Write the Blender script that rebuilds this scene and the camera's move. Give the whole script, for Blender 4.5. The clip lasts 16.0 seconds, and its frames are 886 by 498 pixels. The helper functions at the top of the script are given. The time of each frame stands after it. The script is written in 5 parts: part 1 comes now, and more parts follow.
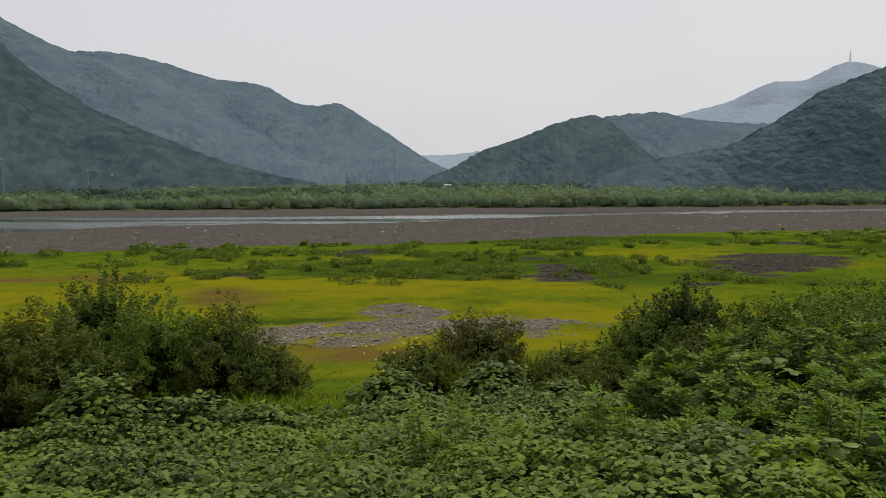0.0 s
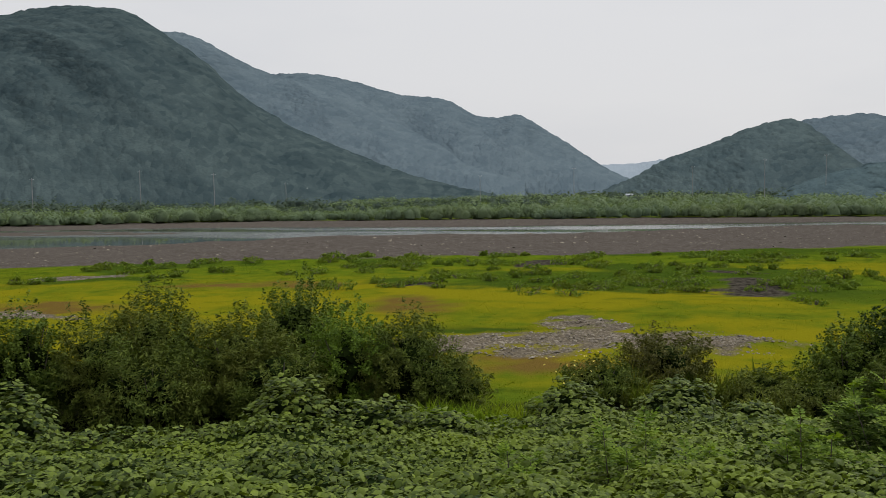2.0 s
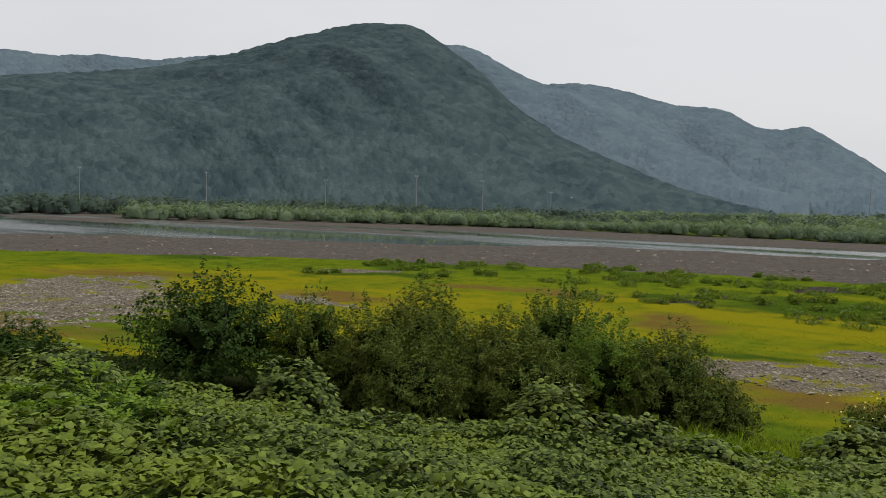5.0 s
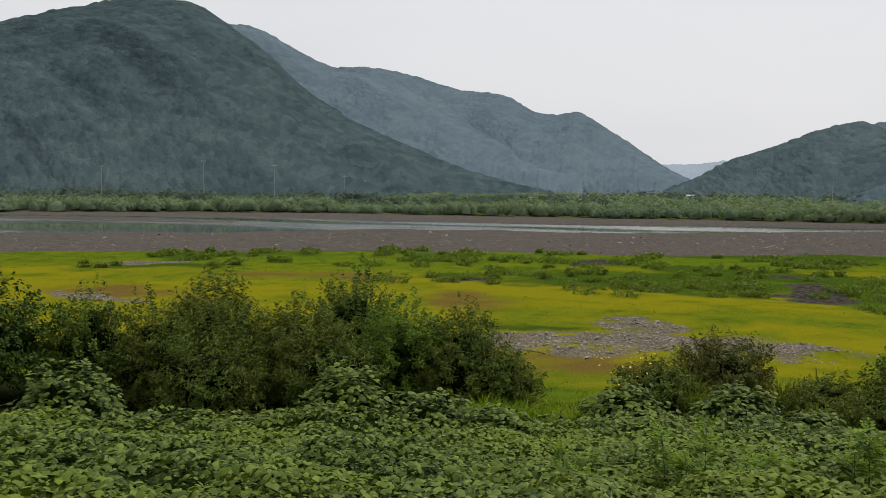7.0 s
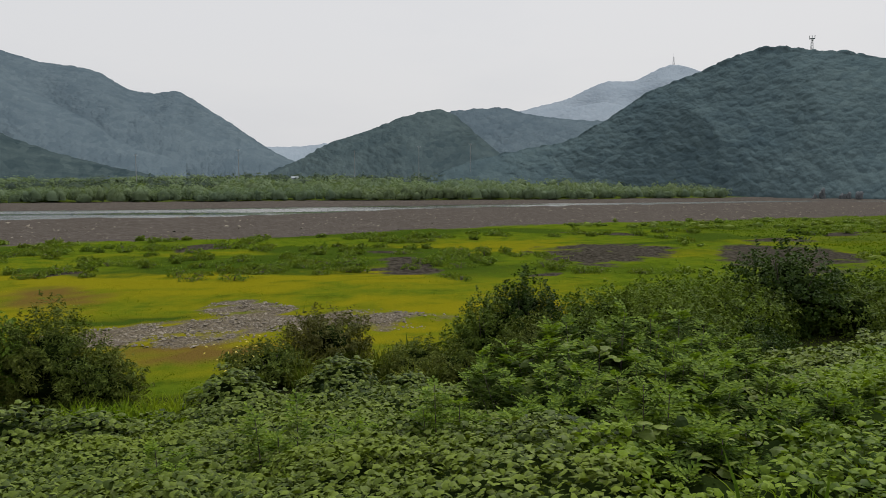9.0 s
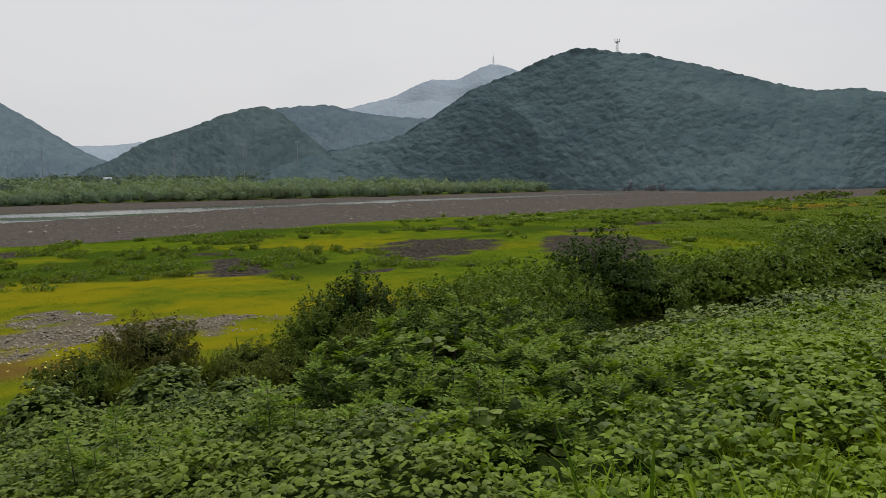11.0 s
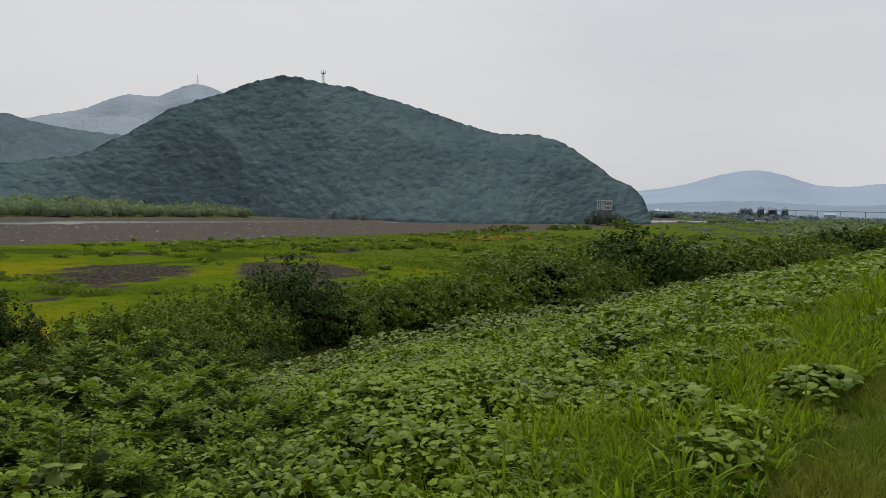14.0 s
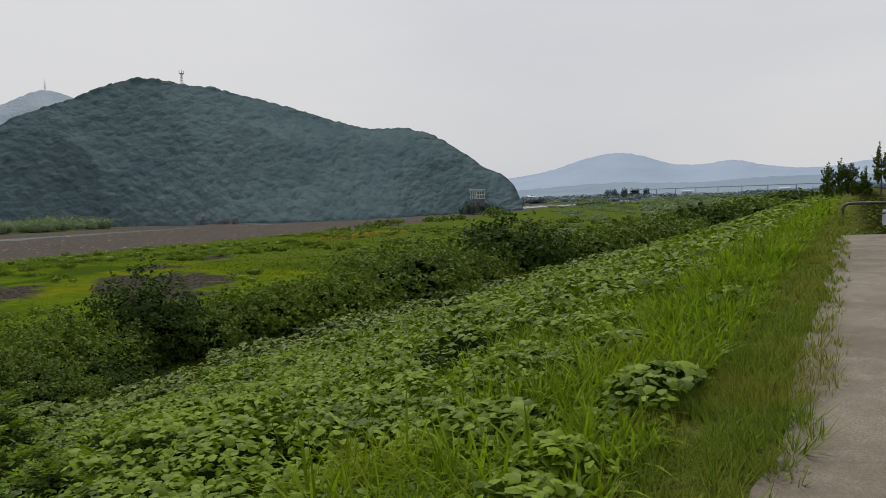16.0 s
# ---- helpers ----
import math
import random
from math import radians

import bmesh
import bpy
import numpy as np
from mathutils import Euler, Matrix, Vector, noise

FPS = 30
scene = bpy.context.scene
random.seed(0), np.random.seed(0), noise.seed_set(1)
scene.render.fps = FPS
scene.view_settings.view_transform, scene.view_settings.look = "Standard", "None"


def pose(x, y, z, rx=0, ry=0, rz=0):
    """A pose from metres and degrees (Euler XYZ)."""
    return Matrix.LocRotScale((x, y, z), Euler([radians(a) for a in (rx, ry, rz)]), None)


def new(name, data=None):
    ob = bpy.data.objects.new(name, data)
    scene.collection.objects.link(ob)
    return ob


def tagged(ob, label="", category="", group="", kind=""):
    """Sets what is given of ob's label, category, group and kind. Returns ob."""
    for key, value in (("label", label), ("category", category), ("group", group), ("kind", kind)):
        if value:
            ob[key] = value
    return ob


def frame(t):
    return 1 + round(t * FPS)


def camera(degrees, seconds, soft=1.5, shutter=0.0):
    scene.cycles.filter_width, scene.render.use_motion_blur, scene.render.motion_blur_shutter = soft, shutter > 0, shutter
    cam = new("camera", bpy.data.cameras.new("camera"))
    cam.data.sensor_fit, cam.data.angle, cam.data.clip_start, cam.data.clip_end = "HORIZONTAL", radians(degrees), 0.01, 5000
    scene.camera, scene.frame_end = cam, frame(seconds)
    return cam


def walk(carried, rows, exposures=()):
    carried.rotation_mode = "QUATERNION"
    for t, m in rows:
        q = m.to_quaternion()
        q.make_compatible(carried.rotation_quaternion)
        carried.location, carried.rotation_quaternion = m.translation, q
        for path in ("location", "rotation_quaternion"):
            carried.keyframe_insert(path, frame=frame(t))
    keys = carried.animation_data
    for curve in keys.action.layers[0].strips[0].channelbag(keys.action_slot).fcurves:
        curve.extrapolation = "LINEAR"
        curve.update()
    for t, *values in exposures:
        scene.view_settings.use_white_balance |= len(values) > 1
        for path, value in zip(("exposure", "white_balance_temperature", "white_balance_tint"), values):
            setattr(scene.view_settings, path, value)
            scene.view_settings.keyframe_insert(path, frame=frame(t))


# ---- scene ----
# ---------------------------------------------------------------- camera
cam = camera(58.55, 16.0, soft=0.65)
PATH = [
    (0.0, -0.000, -0.000, 1.700, -0.00, -4.60, 0.29),
    (0.5, -0.021, -0.000, 1.705, 2.74, -5.05, 0.65),
    (1.0, -0.035, -0.025, 1.714, 5.95, -5.00, 1.04),
    (1.5, -0.049, -0.034, 1.724, 8.57, -4.33, 1.48),
    (2.0, -0.078, -0.042, 1.728, 12.88, -3.73, 0.76),
    (2.5, -0.106, -0.031, 1.724, 18.45, -2.98, -0.28),
    (3.0, -0.131, -0.054, 1.726, 24.84, -1.95, -1.27),
    (3.5, -0.133, -0.085, 1.710, 31.87, -2.72, -1.83),
    (3.7, -0.141, -0.086, 1.710, 32.97, -2.88, -2.05),
    (5.8, -0.302, -0.071, 1.701, 28.57, -3.24, -1.26),
    (6.0, -0.249, -0.095, 1.706, 27.20, -3.12, -1.13),
    (6.5, -0.194, -0.068, 1.711, 22.24, -4.10, -1.15),
    (7.0, -0.150, -0.070, 1.721, 16.97, -4.05, -0.71),
    (7.5, -0.101, -0.057, 1.728, 13.07, -4.56, 0.43),
    (8.0, -0.051, -0.029, 1.735, 6.40, -4.97, 1.36),
    (8.5, 0.024, -0.020, 1.745, -2.12, -4.67, 0.95),
    (9.0, 0.140, -0.035, 1.769, -10.92, -5.15, -0.00),
    (9.5, 0.257, -0.038, 1.795, -18.24, -5.01, -0.40),
    (9.7, 0.268, -0.004, 1.763, -19.90, -5.04, -0.27),
    (11.8, 0.134, 0.111, 1.679, -25.04, -6.14, 1.53),
    (12.0, 0.144, 0.112, 1.667, -26.14, -6.59, 1.77),
    (12.5, 0.258, 0.108, 1.649, -31.81, -7.24, 1.25),
    (13.0, 0.442, 0.148, 1.606, -36.56, -6.91, -0.64),
    (13.5, 0.793, 0.152, 1.620, -40.75, -7.53, -1.39),
    (14.0, 1.177, 0.069, 1.669, -44.19, -3.31, -1.49),
    (14.5, 1.545, 0.121, 1.657, -45.61, -1.32, -0.30),
    (15.0, 1.900, 0.200, 1.658, -47.29, -2.13, 1.07),
    (15.5, 2.285, 0.231, 1.664, -47.20, -4.39, 2.21),
    (16.0, 2.619, 0.354, 1.662, -53.15, -3.71, 1.83),
]
EXPOSURES = [(0.0, -0.04), (1.0, 0.03), (3.0, 0.0), (7.0, 0.12), (8.5, 0.02), (9.5, 0.0), (12.0, -0.03), (12.5, 0.0), (13.0, 0.06), (13.5, 0.15), (14.0, -0.08), (14.5, -0.24), (15.0, -0.36), (15.5, -0.16), (16.0, -0.08)]
walk(cam, [(t, pose(x, y, z, 90 + pitch, roll, yaw)) for t, x, y, z, yaw, pitch, roll in PATH], EXPOSURES)

# ---------------------------------------------------------------- world, sun
SUN_EL, SUN_AZ = 56.0, 40.0
world = bpy.data.worlds.new("overcast_sky")
scene.world = world
world.use_nodes = True
wn, wl = world.node_tree.nodes, world.node_tree.links
wn.clear()
w_out = wn.new("ShaderNodeOutputWorld")
w_bg = wn.new("ShaderNodeBackground")
w_sky = wn.new("ShaderNodeTexSky")
w_sky.sky_type, w_sky.sun_disc = "NISHITA", False
w_sky.sun_elevation, w_sky.sun_rotation = radians(SUN_EL), radians(SUN_AZ)
w_sky.air_density, w_sky.dust_density, w_sky.ozone_density = 1.0, 6.0, 1.0
w_coord = wn.new("ShaderNodeTexCoord")
w_map = wn.new("ShaderNodeMapping")
w_map.inputs["Scale"].default_value = (1.0, 1.0, 3.2)
w_noise = wn.new("ShaderNodeTexNoise")
w_noise.inputs["Scale"].default_value, w_noise.inputs["Detail"].default_value = 1.6, 5.0
w_ramp = wn.new("ShaderNodeValToRGB")
w_ramp.color_ramp.elements[0].position, w_ramp.color_ramp.elements[0].color = 0.3, (6.56, 6.72, 7.08, 1)
w_ramp.color_ramp.elements[1].position, w_ramp.color_ramp.elements[1].color = 0.62, (7.48, 7.5, 7.66, 1)
w_mix = wn.new("ShaderNodeMix")
w_mix.data_type = "RGBA"
w_mix.inputs["Factor"].default_value = 0.9
wl.new(w_coord.outputs["Generated"], w_map.inputs["Vector"])
wl.new(w_map.outputs["Vector"], w_noise.inputs["Vector"])
wl.new(w_noise.outputs["Fac"], w_ramp.inputs["Fac"])
wl.new(w_sky.outputs["Color"], w_mix.inputs["A"])
wl.new(w_ramp.outputs["Color"], w_mix.inputs["B"])
wl.new(w_mix.outputs["Result"], w_bg.inputs["Color"])
w_sep = wn.new("ShaderNodeSeparateXYZ")
wl.new(w_coord.outputs["Generated"], w_sep.inputs["Vector"])
w_up = wn.new("ShaderNodeMapRange")
w_up.interpolation_type = "SMOOTHSTEP"
for key, value in (("From Min", 0.2), ("From Max", 0.95), ("To Min", 0.1), ("To Max", 0.19)):
    w_up.inputs[key].default_value = value
wl.new(w_sep.outputs["Z"], w_up.inputs["Value"])
wl.new(w_up.outputs["Result"], w_bg.inputs["Strength"])
wl.new(w_bg.outputs["Background"], w_out.inputs["Surface"])

sun = new("sun", bpy.data.lights.new("sun", "SUN"))
sun.data.energy, sun.data.angle, sun.data.color = 3.0, radians(16), (1.0, 0.97, 0.9)
sun.matrix_world = pose(0, 0, 60, 90 - SUN_EL, 0, 180 - SUN_AZ)


# ---------------------------------------------------------------- small tools
def vnoise(x, y, seed=0):
    """Smooth value noise in 0..1 on arrays."""
    xi, yi = np.floor(x).astype(np.int64), np.floor(y).astype(np.int64)
    fx, fy = x - xi, y - yi
    fx, fy = fx * fx * (3 - 2 * fx), fy * fy * (3 - 2 * fy)

    def h(a, b):
        n = (a * 374761393 + b * 668265263 + seed * 974634777) & 0xFFFFFFFF
        n = ((n ^ (n >> 13)) * 1274126177) & 0xFFFFFFFF
        return ((n ^ (n >> 16)) & 0xFFFF) / 65535.0

    a, b, c, d = h(xi, yi), h(xi + 1, yi), h(xi, yi + 1), h(xi + 1, yi + 1)
    return (a * (1 - fx) + b * fx) * (1 - fy) + (c * (1 - fx) + d * fx) * fy


def fbm(x, y, octaves=4, seed=0):
    total, amp, norm = 0, 1.0, 0
    for k in range(octaves):
        total, norm = total + amp * vnoise(x * 2 ** k, y * 2 ** k, seed + 17 * k), norm + amp
        amp *= 0.5
    return total / norm


def step(a, b, x):
    t = np.clip((x - a) / (b - a), 0, 1)
    return t * t * (3 - 2 * t)


def spread(u, xs, ys):
    """A smooth curve through control points."""
    xs, ys = np.asarray(xs, float), np.asarray(ys, float)
    m = np.gradient(ys, xs)
    k = np.clip(np.searchsorted(xs, u) - 1, 0, len(xs) - 2)
    h = xs[k + 1] - xs[k]
    t = np.clip((u - xs[k]) / h, 0, 1)
    return ((2 * t**3 - 3 * t**2 + 1) * ys[k] + (t**3 - 2 * t**2 + t) * h * m[k]
            + (-2 * t**3 + 3 * t**2) * ys[k + 1] + (t**3 - t**2) * h * m[k + 1])


def fast_mesh(name, verts, faces, material, smooth=False, masks=None, inner=None):
    """A mesh from arrays; all faces have the same number of corners."""
    verts, faces = np.asarray(verts, np.float32), np.asarray(faces, np.int32)
    me = bpy.data.meshes.new(name)
    k = faces.shape[1]
    me.vertices.add(len(verts))
    me.vertices.foreach_set("co", verts.ravel())
    me.loops.add(faces.size)
    me.loops.foreach_set("vertex_index", faces.ravel())
    me.polygons.add(len(faces))
    me.polygons.foreach_set("loop_start", np.arange(0, faces.size, k, dtype=np.int32))
    me.polygons.foreach_set("use_smooth", np.full(len(faces), smooth))
    for key, values in (masks or {}).items():
        me.attributes.new(key, "FLOAT", "POINT").data.foreach_set("value", np.asarray(values, np.float32))
    me.materials.append(material)
    if inner:
        me.materials.append(inner[0])
        me.polygons.foreach_set("material_index", (np.arange(len(faces)) >= inner[1]).astype(np.int32))
    me.update(calc_edges=True)
    me.validate()
    return me


def thing(name, mesh, label="", category="", group="", kind="", at=(0, 0, 0)):
    ob = new(name, mesh)
    ob.location = at
    return tagged(ob, label, category, group, kind)


def part_mesh(name, mesh, parent, label=""):
    ob = new(name, mesh)
    ob.parent = parent
    return tagged(ob, label)


def part(name, bm, material, parent, label="", smooth=False):
    me = bpy.data.meshes.new(name)
    bm.to_mesh(me)
    bm.free()
    me.materials.append(material)
    if smooth:
        me.polygons.foreach_set("use_smooth", np.full(len(me.polygons), True))
    return part_mesh(name, me, parent, label)


def scatter(tv, tf, places, axes, sizes):
    """Copies of a template (verts, faces) set at places with 3x3 axes and sizes: arrays for fast_mesh."""
    n, m = len(places), len(tv)
    sizes = np.asarray(sizes, float)
    if sizes.ndim == 1:
        sizes = np.repeat(sizes[:, None], 3, 1)
    v = np.einsum("nij,nmj->nmi", axes, tv[None] * sizes[:, None, :]) + places[:, None, :]
    f = tf[None] + (np.arange(n) * m)[:, None, None]
    return v.reshape(-1, 3), f.reshape(-1, tf.shape[1])


def frames_from(normals, turn):
    """Axes with z along the normals, turned about them."""
    n = normals / np.linalg.norm(normals, axis=1, keepdims=True)
    ref = np.where(np.abs(n[:, 2:3]) < 0.95, np.array([[0, 0, 1.0]]), np.array([[1.0, 0, 0]]))
    a = np.cross(ref, n)
    a /= np.linalg.norm(a, axis=1, keepdims=True)
    b = np.cross(n, a)
    c, s = np.cos(turn)[:, None], np.sin(turn)[:, None]
    return np.stack([a * c + b * s, b * c - a * s, n], axis=2)


def join_arrays(pieces):
    vs, fs, base = [], [], 0
    for v, f in pieces:
        vs.append(v)
        fs.append(f + base)
        base += len(v)
    return np.concatenate(vs), np.concatenate(fs)


def tube(bm, points, radii, sides=7):
    """A tapering round bar along points, with closed ends."""
    rings = []
    for i, p in enumerate(points):
        p = Vector(p)
        a = Vector(points[max(i - 1, 0)])
        b = Vector(points[min(i + 1, len(points) - 1)])
        q = (b - a).to_track_quat("Z", "Y")
        rings.append([bm.verts.new(p + q @ Vector((math.cos(2 * math.pi * k / sides) * radii[i], math.sin(2 * math.pi * k / sides) * radii[i], 0))) for k in range(sides)])
    for r, s in zip(rings, rings[1:]):
        for k in range(sides):
            bm.faces.new((r[k], r[(k + 1) % sides], s[(k + 1) % sides], s[k]))
    bm.faces.new(rings[0][::-1])
    bm.faces.new(rings[-1])


def box(bm, x0, x1, y0, y1, z0, z1, bevel=0.0):
    r = bmesh.ops.create_cube(bm, size=1, matrix=Matrix.Translation(((x0 + x1) / 2, (y0 + y1) / 2, (z0 + z1) / 2)) @ Matrix.Diagonal((x1 - x0, y1 - y0, z1 - z0, 1)))
    if bevel:
        edges = {e for v in r["verts"] for e in v.link_edges}
        bmesh.ops.bevel(bm, geom=list(edges), offset=bevel, segments=1, affect="EDGES")


rng = np.random.default_rng(7)


# ---------------------------------------------------------------- materials
def nodes_of(name):
    m = bpy.data.materials.new(name)
    m.use_nodes = True
    m.node_tree.nodes.clear()
    return m, m.node_tree.nodes, m.node_tree.links


def tex_noise(nodes, links, scale, detail=4.0, rough=0.55, vector=None):
    t = nodes.new("ShaderNodeTexNoise")
    t.inputs["Scale"].default_value, t.inputs["Detail"].default_value, t.inputs["Roughness"].default_value = scale, detail, rough
    if vector:
        links.new(vector, t.inputs["Vector"])
    return t.outputs["Fac"]


def mix_rgb(nodes, links, fac, a, b, mode="MIX"):
    m = nodes.new("ShaderNodeMix")
    m.data_type, m.blend_type = "RGBA", mode
    for key, value in (("Factor", fac), ("A", a), ("B", b)):
        if hasattr(value, "links"):
            links.new(value, m.inputs[key])
        else:
            m.inputs[key].default_value = (*value, 1) if isinstance(value, tuple) else value
    return m.outputs["Result"]


def remap(nodes, links, value, a, b, c=0.0, d=1.0):
    r = nodes.new("ShaderNodeMapRange")
    r.inputs["From Min"].default_value, r.inputs["From Max"].default_value = a, b
    r.inputs["To Min"].default_value, r.inputs["To Max"].default_value = c, d
    links.new(value, r.inputs["Value"])
    return r.outputs["Result"]


def math_node(nodes, links, op, a, b):
    m = nodes.new("ShaderNodeMath")
    m.operation = op
    for i, v in enumerate((a, b)):
        if hasattr(v, "links"):
            links.new(v, m.inputs[i])
        else:
            m.inputs[i].default_value = v
    return m.outputs["Value"]


def attr(nodes, key):
    a = nodes.new("ShaderNodeAttribute")
    a.attribute_name = key
    return a.outputs["Fac"]


def position(nodes):
    return nodes.new("ShaderNodeNewGeometry").outputs["Position"]


def finish(nodes, links, colour, rough, bump=None, bump_size=0.02, bump_strength=0.5, translucent=0.0, glow=None, specular=0.5, tint=(1.25, 1.3, 0.6)):
    b = nodes.new("ShaderNodeBsdfPrincipled")
    for key, value in (("Base Color", colour), ("Roughness", rough)):
        if hasattr(value, "links"):
            links.new(value, b.inputs[key])
        else:
            b.inputs[key].default_value = (*value, 1) if isinstance(value, tuple) else value
    b.inputs["Specular IOR Level"].default_value = specular
    out = nodes.new("ShaderNodeOutputMaterial")
    if bump is not None:
        bp = nodes.new("ShaderNodeBump")
        bp.inputs["Distance"].default_value, bp.inputs["Strength"].default_value = bump_size, bump_strength
        links.new(bump, bp.inputs["Height"])
        links.new(bp.outputs["Normal"], b.inputs["Normal"])
    shader = b.outputs["BSDF"]
    if translucent:
        t = nodes.new("ShaderNodeBsdfTranslucent")
        links.new(mix_rgb(nodes, links, 1.0, colour, tint, "MULTIPLY"), t.inputs["Color"])
        mx = nodes.new("ShaderNodeMixShader")
        mx.inputs[0].default_value = translucent
        links.new(shader, mx.inputs[1])
        links.new(t.outputs["BSDF"], mx.inputs[2])
        shader = mx.outputs["Shader"]
    links.new(shader, out.inputs["Surface"])


def leaf_material(name, dark, light, patch=None, patch_scale=0.25, rough=0.5, translucent=0.3, specular=0.5):
    """Foliage: each leaf its own shade, with drifts of another hue over metres."""
    m, n, l = nodes_of(name)
    g = n.new("ShaderNodeNewGeometry")
    c = mix_rgb(n, l, g.outputs["Random Per Island"], dark, light)
    if patch:
        f = remap(n, l, tex_noise(n, l, patch_scale, 3, 0.6, g.outputs["Position"]), 0.42, 0.66)
        c = mix_rgb(n, l, f, c, mix_rgb(n, l, g.outputs["Random Per Island"], tuple(v * 0.7 for v in patch), patch))
    vein = remap(n, l, tex_noise(n, l, 30, 3, 0.6, g.outputs["Position"]), 0.3, 0.7, 0.8, 1.15)
    grey = n.new("ShaderNodeCombineColor")
    for k in range(3):
        l.new(vein, grey.inputs[k])
    c = mix_rgb(n, l, 1.0, c, grey.outputs["Color"], "MULTIPLY")
    finish(n, l, c, rough, translucent=translucent, specular=specular)
    return m


def plain_material(name, dark, light, scale, rough=0.7, bump=0.01, metal=0.0, specular=0.5):
    m, n, l = nodes_of(name)
    p = position(n)
    a = tex_noise(n, l, scale, 5, 0.6, p)
    b = tex_noise(n, l, scale * 9, 4, 0.6, p)
    c = mix_rgb(n, l, remap(n, l, a, 0.3, 0.7), dark, light)
    c = mix_rgb(n, l, remap(n, l, b, 0.35, 0.7, 0, 0.35), c, tuple(v * 0.6 for v in dark))
    finish(n, l, c, rough, b, bump, 0.6, specular=specular)
    for nd in n:
        if nd.type == "BSDF_PRINCIPLED":
            nd.inputs["Metallic"].default_value = metal
    return m


VINE = leaf_material("vine_leaf", (0.0100, 0.0230, 0.0035), (0.1050, 0.1400, 0.0240), (0.1080, 0.1470, 0.0130), 0.22, 0.5, 0.14, 0.06)
VINE_PALE = leaf_material("broad_leaf", (0.0200, 0.0450, 0.0040), (0.1280, 0.1840, 0.0180), (0.1300, 0.1950, 0.0110), 0.5, 0.5, 0.26, 0.06)
PINNATE = leaf_material("compound_leaf", (0.0120, 0.0285, 0.0042), (0.0490, 0.0830, 0.0110), (0.0430, 0.0700, 0.0080), 0.5, 0.7, 0.22, 0.03)
PINNATE_YOUNG = leaf_material("young_compound_leaf", (0.0515, 0.0938, 0.0074), (0.1242, 0.1822, 0.0166), None, 0.5, 0.65, 0.3, 0.08)
BLADE = leaf_material("grass_blade", (0.0300, 0.0660, 0.0030), (0.1450, 0.2200, 0.0110), (0.1450, 0.1900, 0.0080), 0.35, 0.7, 0.4, 0.04)
TURF = leaf_material("dry_turf_blade", (0.0450, 0.0800, 0.0080), (0.1250, 0.1620, 0.0200), (0.1500, 0.1480, 0.0260), 0.9, 0.8, 0.25, 0.03)
SHRUB = {
    "dark": leaf_material("dark_shrub_leaf", (0.0099, 0.0238, 0.0035), (0.0350, 0.0626, 0.0095), (0.0371, 0.0669, 0.0070), 0.5, 0.65, 0.2, 0.08),
    "mid": leaf_material("green_shrub_leaf", (0.0300, 0.0540, 0.0076), (0.0920, 0.1310, 0.0195), (0.0920, 0.1320, 0.0170), 0.5, 0.65, 0.22, 0.08),
    "olive": leaf_material("olive_shrub_leaf", (0.0290, 0.0470, 0.0080), (0.0950, 0.1260, 0.0220), (0.1000, 0.1160, 0.0220), 0.5, 0.65, 0.2, 0.05),
    "bright": leaf_material("bright_shrub_leaf", (0.0399, 0.0758, 0.0071), (0.1197, 0.1837, 0.0200), (0.0918, 0.1477, 0.0156), 0.5, 0.65, 0.25, 0.08),
    "light": leaf_material("light_shrub_leaf", (0.0390, 0.0680, 0.0067), (0.1040, 0.1500, 0.0168), (0.1060, 0.1480, 0.0143), 0.3, 0.65, 0.25, 0.08),
    "brown": leaf_material("brownish_shrub_leaf", (0.0356, 0.0428, 0.0093), (0.0927, 0.0998, 0.0214), (0.0891, 0.082, 0.0192), 0.6, 0.65, 0.18, 0.08),
    "meadow": leaf_material("meadow_herb_leaf", (0.0560, 0.0960, 0.0090), (0.1300, 0.1850, 0.0200), (0.1150, 0.1500, 0.0150), 0.2, 0.65, 0.3, 0.08),
}
# shade as a near-black colour, for fillers inside crowns and under leaves
SHADE_FILL = plain_material("inner_shade", (0.006, 0.011, 0.003), (0.017, 0.027, 0.006), 3, 1.0, specular=0.0)
# willow green paled and greyed: haze is mixed into the colour
WILLOW = leaf_material("hazed_willow_leaf", (0.0880, 0.1260, 0.0800), (0.1260, 0.1700, 0.1000), (0.1320, 0.1740, 0.0900), 0.02, 0.7, 0.35, 0.05)
BARK = plain_material("bark", (0.05, 0.04, 0.03), (0.12, 0.1, 0.08), 6, 0.9)


